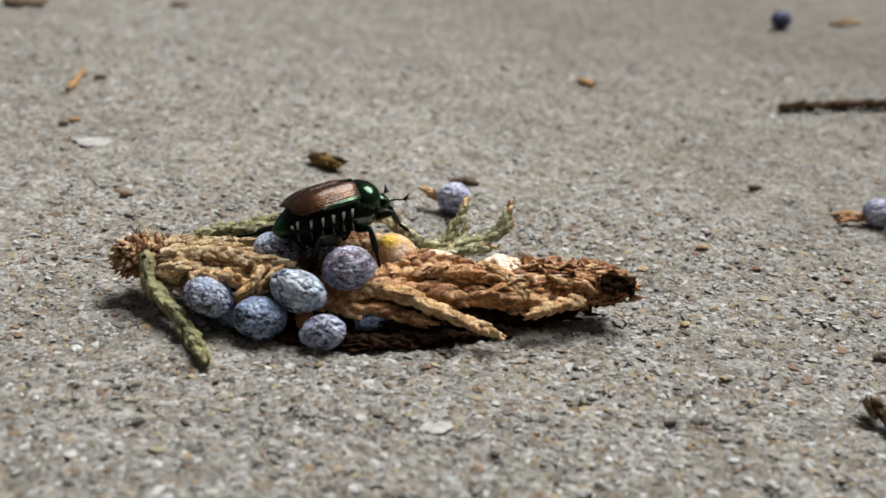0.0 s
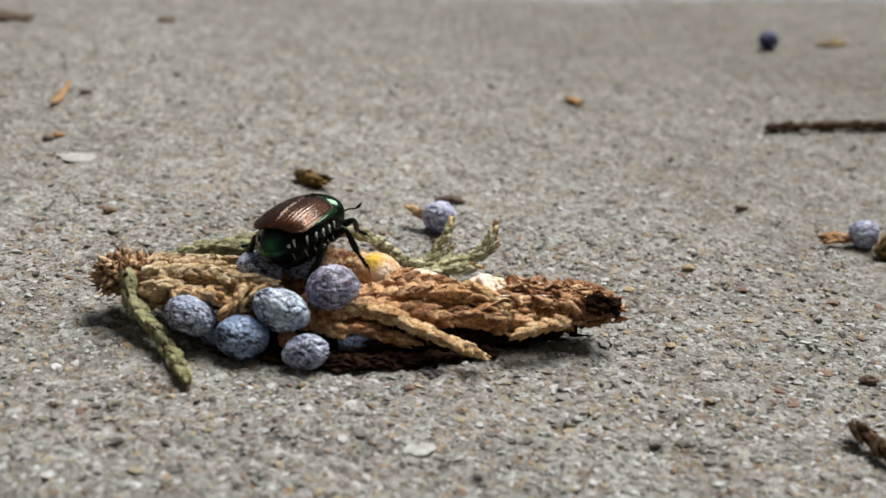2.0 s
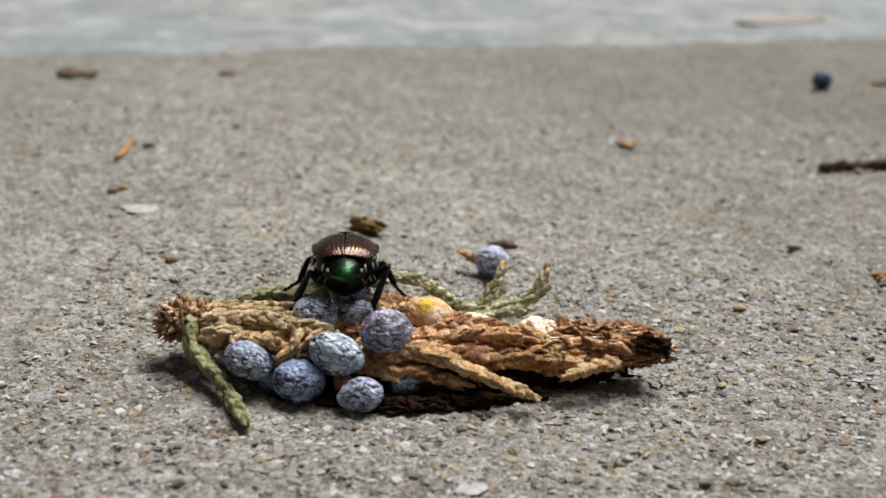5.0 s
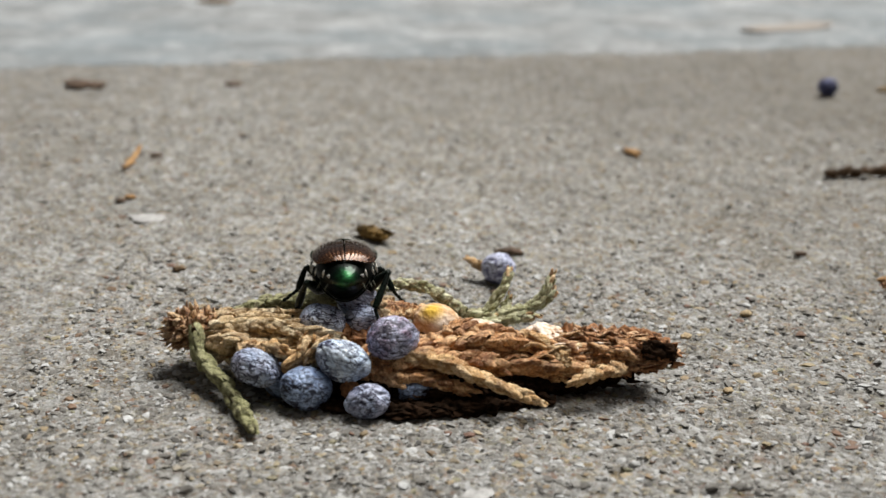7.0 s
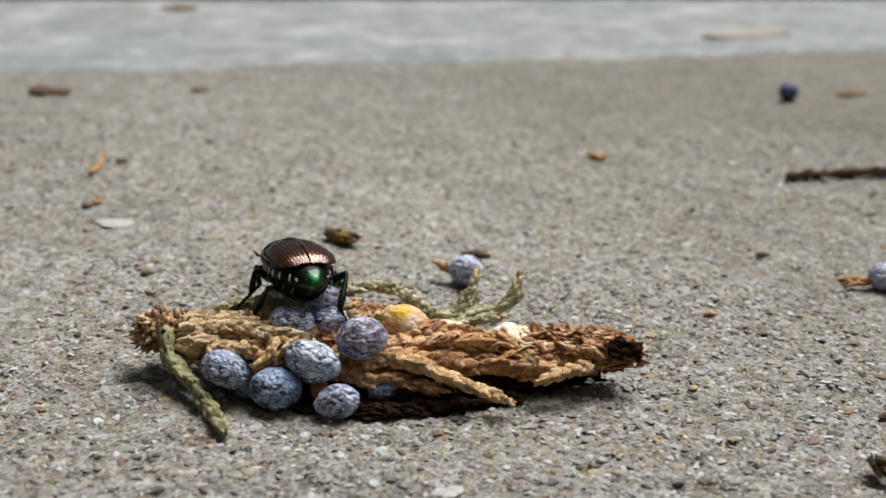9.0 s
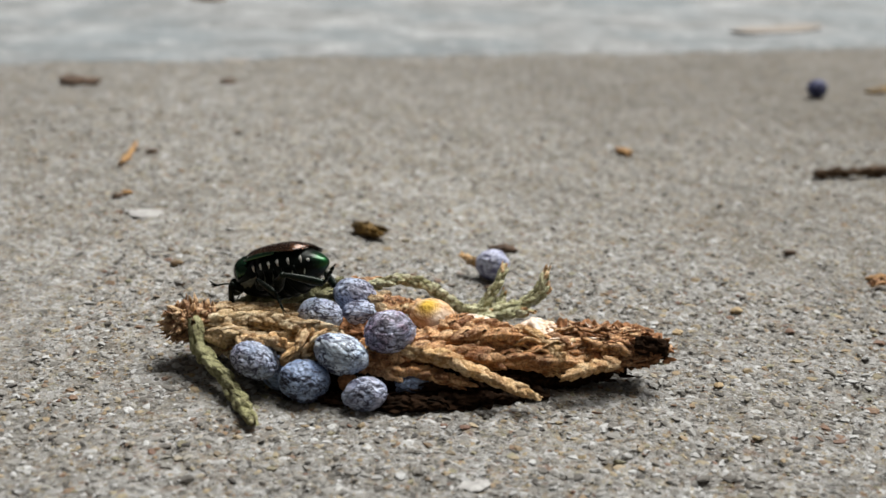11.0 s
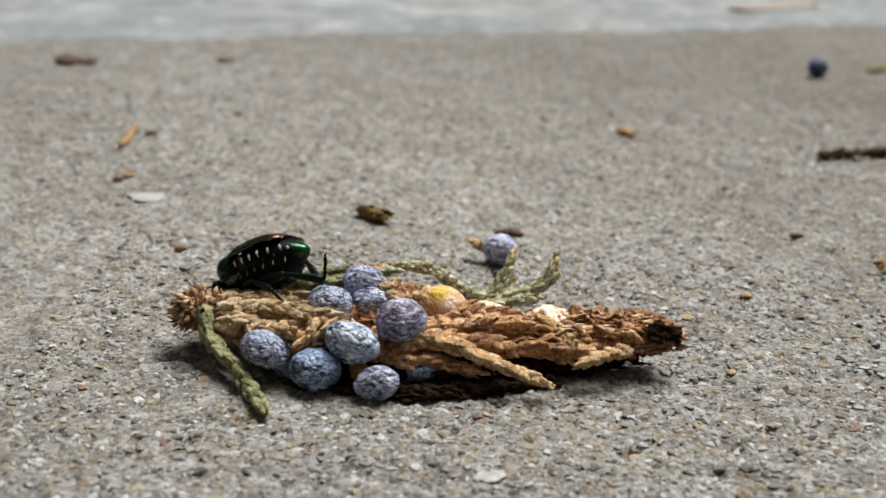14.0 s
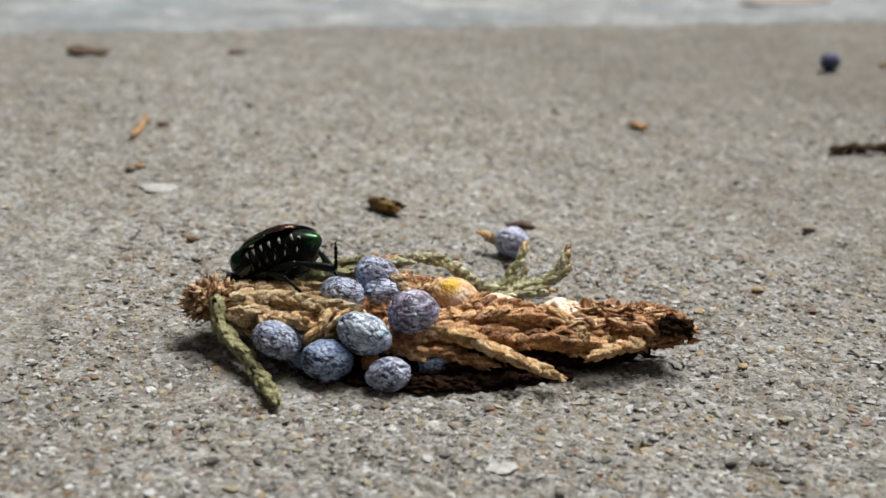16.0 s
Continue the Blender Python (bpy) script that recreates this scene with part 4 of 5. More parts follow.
def strands(mat, count, lo, hi, seed, size, name, longs=(3.0, 7.0), radii=(0.1, 0.26), wave=0.35, sweep=(-0.6, 2.5)):
    """Matted dry fibres that run along a stretch of the sprig, lying on one another."""
    r = random.Random(seed)
    s = Shape()
    a, b = Vector(lo), Vector(hi)
    span = (b - a).length
    for _ in range(count):
        long = r.uniform(*longs)
        u0 = r.uniform(-0.06, 1.0 - 0.5 * long / span)
        w0, turn = r.uniform(*sweep), r.uniform(-0.5, 0.5)
        lift, rad = r.uniform(0.86, 1.08), r.uniform(*radii)
        off = Vector((r.uniform(0, 90), r.uniform(0, 90), 0))
        path = []
        n = max(5, int(long / 0.35))
        for k in range(n + 1):
            u = min(1.04, u0 + (k / n) * long / span)
            w = w0 + turn * (k / n)
            out = Vector((0, -math.cos(w), math.sin(w) * 0.9))
            c = a + (b - a) * u + out * float(np.interp(u, (0, 0.3, 0.8, 1), size)) * (lift - 0.12 * abs(2 * k / n - 1) ** 3)
            path.append(c + noise.noise_vector(c * 0.6 + off) * wave + noise.noise_vector(c * 1.7 + off) * wave * 0.4)
        tube(s, path, (rad * 0.35, rad, rad * r.uniform(0.7, 1.1), rad * 0.9, rad * 0.2), 7, 0.5, squash=r.uniform(0.5, 0.9))
    return s.mesh(name, mat)


def bark_strips(mat, count, lo, hi, seed, size):
    """Wavy ribbons of bark that have come loose along their length, with gaps between."""
    r = random.Random(seed)
    s = Shape()
    a, b = Vector(lo), Vector(hi)
    span = (b - a).length
    for _ in range(count):
        long, wide, thick = r.uniform(1.6, 4.2), r.uniform(0.3, 0.95), r.uniform(0.06, 0.16)
        u0, turn, lift = r.uniform(0, 1 - 0.6 * long / span), r.uniform(-0.4, 0.4), r.uniform(0.85, 1.06)
        w0 = r.uniform(-0.9 + 1.5 * max(0.0, u0 - 0.45) / 0.4, 2.7)
        off = Vector((r.uniform(0, 90), r.uniform(0, 90), 0))
        tip = r.uniform(0.1, 0.45)
        n, rows = 9, []
        for k in range(n + 1):
            f = k / n
            u = min(1.05, u0 + f * long / span)
            w = w0 + turn * f
            out = Vector((0, -math.cos(w), math.sin(w) * 0.9))
            side = Vector((0, math.sin(w), math.cos(w)))
            c = a + (b - a) * u + out * float(np.interp(u, (0, 0.3, 0.8, 1), size)) * (lift + tip * 0.5 * (2 * f - 1) ** 4)
            c += noise.noise_vector(c * 0.8 + off) * 0.45
            half = 0.5 * wide * (1 - 0.75 * abs(2 * f - 1) ** 3) * (1 + 0.35 * noise.noise(c * 2.0 + off))
            rows += [c - side * half - out * thick * 1.4, c + out * thick, c + side * half - out * thick * 1.4, c - out * thick]
        faces = [(4 * i + k, 4 * i + (k + 1) % 4, 4 * i + 4 + (k + 1) % 4, 4 * i + 4 + k) for i in range(n) for k in range(4)]
        s.add(rows, faces + [(3, 2, 1, 0), tuple(4 * n + k for k in range(4))])
    return s.mesh("bark_strips", mat)


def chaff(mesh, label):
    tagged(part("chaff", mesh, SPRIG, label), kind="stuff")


STRAW_RUN = ((-17, -0.6, 2.8), (-6.0, -2.5, 3.0))
RUST_RUN = ((1.5, -1.8, 2.6), (17.0, -0.4, 2.8))
END_RUN = ((13.0, 0.6, 2.9), (24.6, 0.2, 3.2))
chaff(strands(M_STRAW, 46, *STRAW_RUN, 3, (1.7, 2.1, 2.1, 1.7), "chaff", (3.0, 8.0), (0.16, 0.46), 0.5), "matted straw-coloured fibres")
chaff(strands(M_ORANGE, 22, *STRAW_RUN, 7, (1.7, 2.1, 2.1, 1.7), "chaff", (1.5, 4.0), (0.1, 0.28), 0.6), "loose orange-tan fibres")
chaff(strands(M_PULP, 16, *STRAW_RUN, 17, (1.7, 2.1, 2.1, 1.7), "chaff", (1.2, 3.0), (0.12, 0.3)), "pale papery fibres")
chaff(flakes(M_STRAW, 26, *STRAW_RUN, 0.5, 18, (1.7, 2.1, 2.1, 1.7), "chaff", (0.8, 2.0), (0.4, 0.9), (-0.2, 0.15)), "loose straw-coloured dry scales")
chaff(strands(M_RUST, 44, *RUST_RUN, 1, (1.8, 2.2, 2.2, 1.8), "chaff", (3.0, 8.0), (0.2, 0.6), 0.7), "matted rust-brown fibres")
chaff(strands(M_ORANGE, 30, *RUST_RUN, 2, (1.8, 2.4, 2.4, 2.0), "chaff", (1.5, 4.0), (0.12, 0.34), 0.5), "loose golden fibres")
chaff(flakes(M_RUST, 36, *RUST_RUN, 0.6, 27, (1.8, 2.3, 2.4, 1.9), "chaff", (0.7, 1.7), (0.5, 1.0), (-0.2, 0.2)), "loose rust-brown dry scales")
chaff(flakes(M_PULP, 40, *RUST_RUN, 0.7, 28, (1.8, 2.3, 2.4, 1.9), "chaff", (0.5, 1.3), (0.3, 0.7), (-0.3, 0.1)), "pale papery flakes")
chaff(bark_strips(M_CHAFF, 70, *END_RUN, 5, (2.0, 2.2, 1.9, 1.0)), "splintered dark russet bark")
chaff(bark_strips(M_RUST, 46, *END_RUN, 6, (2.1, 2.4, 2.0, 0.9)), "curled rust-orange bark")
chaff(bark_strips(M_BARK, 30, *END_RUN, 7, (1.9, 2.2, 1.9, 1.1)), "curled dark brown bark")
chaff(bark_strips(M_PULP, 9, (12.5, 0.6, 2.9), (19.5, 0.4, 3.1), 9, (2.1, 2.4, 2.2, 1.6)), "pale papery strips")
# Loose scales, near black to deepen the painted shade under the sprig.
chaff(flakes(M_ROT_SHADE, 160, (0, -4.2, 0.8), (21, 0.2, 1.3), 0.8, 8, (1.0, 1.4, 1.5, 0.9), "chaff"), "dry scales under the sprig, blackened for the shade there")
chaff(flakes(M_BARK, 34, (21.2, -0.6, 3.7), (25.2, -0.1, 3.2), 0.9, 31, (0.9, 1.2, 1.0, 0.5), "chaff", (0.6, 1.6), (0.4, 0.9), (-0.1, 0.5)), "blackened crumbs of the rotten end")


def tuft():
    r = random.Random(8)
    s = Shape()
    s.add(*lumpy((2.2, 2.0, 1.7), 0.2, 1.0, 6, 14, 20))
    for k in range(190):
        v = Vector((r.gauss(-0.2, 1), r.gauss(-0.25, 1), r.gauss(0.2, 1))).normalized()
        p = Vector((v.x * 2.2, v.y * 2.0, v.z * 1.65)) * r.uniform(0.8, 1.08)
        d = (v * 0.75 + Vector((r.uniform(-1.0, 0.7), r.uniform(-0.9, 0.9), r.uniform(-0.8, 0.9)))).normalized()
        out = (v - d * v.dot(d)).normalized()
        if k % 5:
            loose_scale(s, p, d, out, r.uniform(0.6, 1.15), r.uniform(0.5, 0.95), r.uniform(-0.1, 0.4), 0.16)
        else:
            loose_scale(s, p, d, out, r.uniform(1.1, 1.6), r.uniform(0.35, 0.5), r.uniform(0.0, 0.3), 0.12)
    return s.mesh("tuft", M_TUFT)


part("tuft", tuft(), SPRIG, "bristly russet bud tuft", at(-18.2, 0.0, 3.65))


def lump_part(name, label, c, r, seed, mat, turn=(0, 0, 0), fold=0.15):
    s = Shape()
    s.add(*lumpy(r, 0.3, 1.0, seed, 30, 44, fold=fold))
    part(name, s.mesh(name, mat), SPRIG, label, at(*c, *turn))


lump_part("pulp", "pale dried pulp", (14.1, 0.7, 4.3), (2.4, 1.6, 0.95), 41, M_PULP, (0, 14, 0))
lump_part("pulp", "pale dried pulp", (7.4, 1.4, 4.25), (2.0, 1.4, 0.85), 42, M_PULP)
lump_part("bract", "pale tan almond-shaped bract", (-9.2, -5.4, 4.35), (1.35, 0.65, 0.55), 43, M_STRAW, (0, 14, 0), 0.12)
lump_part("bract", "tan papery bract", (-14.6, -3.3, 3.6), (1.3, 0.8, 0.9), 44, M_STRAW, fold=0.5)
lump_part("bract", "rust-orange crumbled bract among the berries", (-8.2, -6.0, 3.1), (0.85, 0.5, 0.75), 48, M_ORANGE, fold=0.3)
lump_part("bract", "dark russet fibres beside a berry", (-2.9, -7.0, 1.8), (0.8, 0.5, 0.9), 49, M_BARK, fold=0.5)
lump_part("seed_husk", "dark split seed husk", (12.7, -1.4, 4.15), (1.5, 0.8, 0.75), 46, M_BARK, (0, 10, 0), 0.3)

# ---- the beetle: x ahead, y to its left, z up, in millimetres from the middle of its body ----
BEETLE = thing("beetle", "metallic green and copper scarab beetle on the sprig", "beetle", -2.5, 3.5, 7.0, 22)
BEETLE.scale = (1.06, 1.06, 1.06)


def blob(radii, centre=(0, 0, 0), rings=18, sides=28, power=1.0):
    verts, faces = ball(rings, sides)
    out = []
    for x, y, z in verts:
        f = [math.copysign(abs(c) ** power, c) for c in (x, y, z)]
        out.append((f[0] * radii[0] + centre[0], f[1] * radii[1] + centre[1], f[2] * radii[2] + centre[2]))
    return out, faces


def simple(name, radii, mat, parent, label="", m=None, power=1.0, rings=18, sides=28):
    s = Shape()
    s.add(*blob(radii, power=power, rings=rings, sides=sides))
    return part(name, s.mesh(name, mat), parent, label, m)


def body_width(x):
    u = (x + 0.9) / 3.9
    return 2.76 * max(0.0, 1 - abs(u) ** 3.2) ** 0.5


def body_height(x):
    u = (x + 0.2) / 4.4
    return 2.08 * max(0.0, 1 - abs(u) ** 2.8) ** 0.55


def taper(x, back):
    """How the abdomen narrows towards the tail."""
    return 1 - back * max(0.0, (-x - 0.3) / 3.4) ** 1.5


def belly(x):
    """The belly is deeper under the middle than under the tail."""
    return 0.71 + 0.25 * min(1.0, max(0.0, (x + 3.4) / 2.2))


def tapered(verts):
    """The abdomen: a slope behind the wing cases, and a belly that is flatter and narrower than the back."""
    out = []
    for x, y, z in verts:
        low = max(0.0, -z / 2.3)
        out.append((x, y * taper(x, 0.38) * (1 - 0.3 * low), z * taper(x, 0.5) if z > 0 else z * belly(x) * taper(x, 0.4)))
    return out


def wing_case(side):
    """One wing case with its lengthwise furrows, curved over the back."""
    s = Shape()
    nu, nv = 34, 44
    outer, inner = [], []
    for i in range(nu + 1):
        x = 2.05 - 6.0 * i / nu
        for j in range(nv + 1):
            v = j / nv
            a = radians(0.8 + 68.2 * v)
            w, h = body_width(x) + 0.12, body_height(x)
            cut = 1.0 if x > -3.4 else max(0.0, (x + 4.15) / 0.75) ** 0.5
            a *= 0.3 + 0.7 * cut
            groove = 0.045 * (0.5 + 0.5 * math.cos(v * 2 * math.pi * 9)) ** 3 * (1 if 0.04 < v < 0.94 else 0)
            rim = 0.07 if v > 0.93 else 0.0
            k = 1 - groove * 0.55 + rim * 0.4
            y, z = w * math.sin(a) ** 0.9 * k, h * math.cos(a) ** 0.65 * k
            xx = x - 0.35 * v * (1 - i / nu)
            outer.append((xx, side * y, z))
            inner.append((xx, side * y * 0.93, z * 0.93 - 0.03))
    n = nv + 1
    k = len(outer)
    faces = []
    for i in range(nu):
        for j in range(nv):
            q = (i * n + j, (i + 1) * n + j, (i + 1) * n + j + 1, i * n + j + 1)
            faces.append(q if side > 0 else q[::-1])
            faces.append(tuple(k + p for p in (q[::-1] if side > 0 else q)))
    rim = [i * n + nv for i in range(nu + 1)]
    faces += [(a, b, b + k, a + k) for a, b in zip(rim, rim[1:])]
    rim = [i * n for i in range(nu + 1)]
    faces += [(b, a, a + k, b + k) for a, b in zip(rim, rim[1:])]
    rim = list(range(n))
    faces += [(b, a, a + k, b + k) for a, b in zip(rim, rim[1:])]
    s.add(outer + inner, faces)
    s.slot = [int(all(p % k % n >= nv * (0.84 + 0.2 * (p % k // n) / nu) and p % k // n < nu * 0.78 for p in f)) for f in s.f]
    return s.mesh("wing_case", M_COPPER, M_MARGIN)


def hair_bundle(seed, half, length):
    """A tuft of fine hairs that hang and draw together to a point."""
    r = random.Random(seed)
    s = Shape()
    for _ in range(26):
        x, y = r.uniform(-half, half), r.uniform(-0.04, 0.07)
        end = length * r.uniform(0.55, 1.0)
        tube(s, [Vector((x, y * 0.4, 0.02)), Vector((x * 0.9, y + 0.03, -end * 0.4)), Vector((x * 0.35 + r.uniform(-0.05, 0.05), y * 0.5, -end))], (0.03, 0.045, 0.012), 4)
    return s.mesh("hair_tuft", M_HAIR)


def build_beetle():
    s = Shape()
    verts, faces = blob((3.85, 2.52, 2.3), rings=28, sides=44, power=0.9)
    s.add(tapered(verts), faces)
    part("abdomen", s.mesh("abdomen", M_BLACK), BEETLE, "black-green segmented abdomen", at(-1.45, 0, -0.5))
    simple("thorax", (2.5, 2.3, 1.75), M_BLACK, BEETLE, "black-green underside", at(1.6, 0, -0.5), 0.92)
    # rings of the abdomen
    for x in (-3.2, -2.3, -1.4, -0.5, 0.4):
        s = Shape()
        w = body_width(x) * taper(x + 1.3, 0.4)
        path = [Vector((x - 0.1 * abs(math.sin(a)), w * (0.955 - 0.25 * abs(math.sin(a))) * math.cos(a), -0.5 + (2.3 * belly(x + 1.45) + 0.03) * math.sin(a) * taper(x + 1.3, 0.4))) for a in np.linspace(math.pi * 0.98, math.pi * 2.02, 22)]
        tube(s, path, (0.1, 0.16, 0.1), 6)
        part("abdomen_ring", s.mesh("abdomen_ring", M_BLACK), BEETLE)
    s = Shape()
    verts, faces = blob((3.98, 2.6, 2.38), rings=44, sides=64, power=0.9)
    keep = [f for f in faces if all(verts[k][0] < -1.9 and (verts[k][1] / 1.85) ** 2 + ((verts[k][2] - 0.1) / 1.75) ** 2 < 1 for k in f)]
    used = sorted({k for f in keep for k in f})
    where = {k: n for n, k in enumerate(used)}
    s.add(tapered([verts[k] for k in used]), [tuple(where[k] for k in f) for f in keep])
    skin = tapered(verts)
    part("tail_plate", s.mesh("tail_plate", M_PYG), BEETLE, "metallic green tail plate", at(-1.45, 0, -0.5))
    for side in (1, -1):
        case = part("wing_case", wing_case(side), BEETLE, "copper-brown ribbed wing case")
        s = Shape()
        path = []
        for x in np.linspace(1.75, -1.9, 14):
            a = radians(70)
            path.append(Vector((x, side * (body_width(x) + 0.12) * math.sin(a), body_height(x) * math.cos(a) ** 0.65 - 0.05)))
        tube(s, path, (0.12, 0.24, 0.22, 0.12), 8)
        part("rim", s.mesh("rim", M_GREENSHELL), case, "dark green wing-case rim")
    # shield behind the head
    s = Shape()
    verts, faces = blob((1.6, 2.45, 1.6), rings=22, sides=36, power=0.95)
    s.add([(x, y * (1 - 0.2 * max(0, x) / 1.75 * 1.2), z if z > -0.4 else -0.4 + (z + 0.4) * 0.3) for x, y, z in verts], faces)
    part("pronotum", s.mesh("pronotum", M_GREENSHELL), BEETLE, "shiny metallic green neck shield", at(2.6, 0, 0.1, 0, 20, 0))
    s = Shape()
    s.add([(0.75, 0, 0.1), (-0.55, 0, 0.06), (0.5, 0.7, 0.0), (0.5, -0.7, 0.0), (0.1, 0, -0.3)], [(0, 2, 1), (0, 1, 3), (2, 4, 1), (1, 4, 3), (0, 4, 2), (0, 3, 4)])
    part("scutellum", s.mesh("scutellum", M_GREENSHELL), BEETLE, "small green triangular plate", at(1.35, 0, 2.0, 0, 6, 0))
    simple("head", (0.95, 1.1, 0.75), M_GREENSHELL, BEETLE, "metallic green head", at(4.2, 0, -0.6, 0, 32, 0))
    s = Shape()
    verts, faces = blob((0.6, 0.85, 0.22), power=0.7, rings=12, sides=24)
    s.add(verts, faces)
    part("mouth_plate", s.mesh("mouth_plate", M_BLACK), BEETLE, "", at(4.8, 0, -1.1, 0, 45, 0))
    for side in (1, -1):
        simple("eye", (0.3, 0.26, 0.3), M_LEG, BEETLE, "black eye", at(4.3, side * 1.0, -0.4), rings=10, sides=14)
        s = Shape()
        tube(s, smooth_path([(4.7, side * 0.75, -0.6), (5.2, side * 1.15, -0.45), (5.6, side * 1.6, -0.5)], 0.15), (0.09, 0.07, 0.08), 6)
        antenna = part("antenna", s.mesh("antenna", M_LEG), BEETLE, "short black antenna")
        for k in range(3):
            s = Shape()
            tube(s, [Vector((5.57, side * 1.57, -0.5)), Vector((5.9, side * (1.72 + 0.06 * k), -0.5 + 0.1 * k)), Vector((6.25 - 0.1 * k, side * (1.75 + 0.2 * k), -0.55 + 0.28 * k))], (0.07, 0.14, 0.06), 6, squash=0.6)
            part("lamella", s.mesh("lamella", M_LEG), antenna)
        s = Shape()
        tube(s, [Vector((4.9, side * 0.4, -1.3)), Vector((5.2, side * 0.55, -1.6)), Vector((5.4, side * 0.5, -1.85))], (0.07, 0.06, 0.03), 6)
        part("palp", s.mesh("palp", M_LEG), BEETLE)
        # white tufts along the flank
        for k, x in enumerate((-3.85, -2.95, -2.05, -1.15, -0.25, 0.6)):
            part("hair_tuft", hair_bundle(k + 3, 0.095, 0.66), BEETLE, "white hair tuft", at(x, side * (body_width(x) * taper(x + 1.3, 0.34) * 1.0), 0.3, side * 12, 14, 0))
            s = Shape()
            s.add(*lumpy((0.07, 0.07, 0.5), 0.3, 0.2, k + 9, 8, 8))
            part("hair_streak", s.mesh("hair_streak", M_GREYHAIR), BEETLE, "", at(x - 0.1, side * (body_width(x) * taper(x + 1.3, 0.36) * 0.9), -1.0, side * 30, 10, 0))
        x, y, z = min(skin, key=lambda p: math.dist(p, (-3.2, side * 1.65, 0.55)))
        part("hair_tuft", hair_bundle(15 + side, 0.1, 0.3), BEETLE, "pale hair tuft on the tail", at(x - 1.45, y, z - 0.42, 0, 25, 90 - side * 30))
        s = Shape()
        s.add(*lumpy((1.0, 0.12, 0.7), 0.4, 0.4, 17, 10, 14))
        part("flank_hair", s.mesh("flank_hair", M_GREYHAIR), BEETLE, "greyish hair on the flank", at(1.7, side * 2.12, -0.75, side * 24, 0, side * -6))


build_beetle()


def limb(length, r0, r1, spines, seed, bend=0.0):
    """A leg segment along x, thick at its start, with spines."""
    s = Shape()
    path = smooth_path([(0, 0, 0), (length * 0.5, 0, bend), (length, 0, 0)], 0.15)
    tube(s, path, (r0 * 0.6, r0, (r0 + r1) / 2, r1, r1 * 0.8), 10, 0.06, squash=1.15)
    r = random.Random(seed)
    for _ in range(spines):
        x, w = length * r.uniform(0.35, 0.98), r.uniform(0, 6.28)
        o = Vector((0, math.cos(w), math.sin(w)))
        p = Vector((x, 0, bend * 0.8)) + o * r1 * 0.8
        tube(s, [p, p + o * 0.16 + Vector((0.12, 0, 0)), p + o * 0.26 + Vector((0.26, 0, 0))], (0.05, 0.035, 0.008), 4)
    return s


def foot(length):
    """Five beads and two claws."""
    s = Shape()
    for k in range(5):
        verts, faces = blob((length * 0.12, 0.19 - 0.014 * k, 0.17), (length * (0.09 + 0.175 * k), 0, -0.03 * (k % 2)), 8, 8)
        s.add(verts, faces)
    for w in (1, -1):
        x = length * 0.88
        tube(s, [Vector((x, 0, 0)), Vector((x + 0.22, w * 0.09, 0.03)), Vector((x + 0.4, w * 0.14, -0.12))], (0.06, 0.05, 0.012), 5)
    return s


# front, middle, hind: hip, thigh, shin, foot, and where the ankle rests
LEG_KINDS = {
    "front": ((2.9, 1.1, -1.3), 1.8, 1.8, 1.5, (4.2, 3.0, -2.3)),
    "middle": ((1.0, 1.4, -1.6), 2.3, 2.2, 1.9, (0.4, 4.0, -2.9)),
    "hind": ((-0.7, 1.8, -2.1), 3.1, 3.5, 2.3, (-2.9, 3.4, -3.0)),
}
LEGS = []
for kind, (hip, thigh, shin, toe, rest) in LEG_KINDS.items():
    fat = 0.52 if kind == "hind" else 0.44
    thigh_mesh = limb(thigh, fat, fat * 0.65, 0, 1).mesh("leg", M_LEG)
    shin_mesh = limb(shin, 0.24 if kind == "hind" else 0.21, 0.34 if kind == "hind" else 0.26, 4, 2).mesh("tibia", M_LEG)
    foot_mesh = foot(toe).mesh("tarsus", M_LEG)
    for side in (1, -1):
        leg = part("leg", thigh_mesh, BEETLE, f"black {kind} leg")
        LEGS.append((kind, side, leg, part("tibia", shin_mesh, leg, "spiny black shin"), part("tarsus", foot_mesh, leg, "jointed black foot")))

# ---- grit of the slab, as stones of their own ----


def stone_mesh(seed, sides):
    r = random.Random(seed)
    s = Shape()
    verts, faces = lumpy((1, r.uniform(0.65, 0.95), r.uniform(0.5, 0.75)), 0.35, 0.7, seed, 5, sides)
    s.add(verts, faces)
    return s.mesh("pebble", M_PEBBLE, smooth=seed % 3 > 0)


def pebbles():
    r = random.Random(21)
    kinds = [stone_mesh(60 + k, 8) for k in range(9)]
    for _ in range(200):
        x, y = r.uniform(-26, 46), r.uniform(-30, 22)
        size = 0.3 + 0.45 * r.random() ** 2.5
        ob = part("pebble", kinds[r.randrange(9)], pavement)
        ob.matrix_basis = Matrix.LocRotScale((x * MM, y * MM, (relief(x, y) + size * r.uniform(-0.3, -0.12)) * MM), Euler((r.uniform(-0.4, 0.4), r.uniform(-0.4, 0.4), r.uniform(0, 6.28))), Vector((size, size, size * 0.5)))


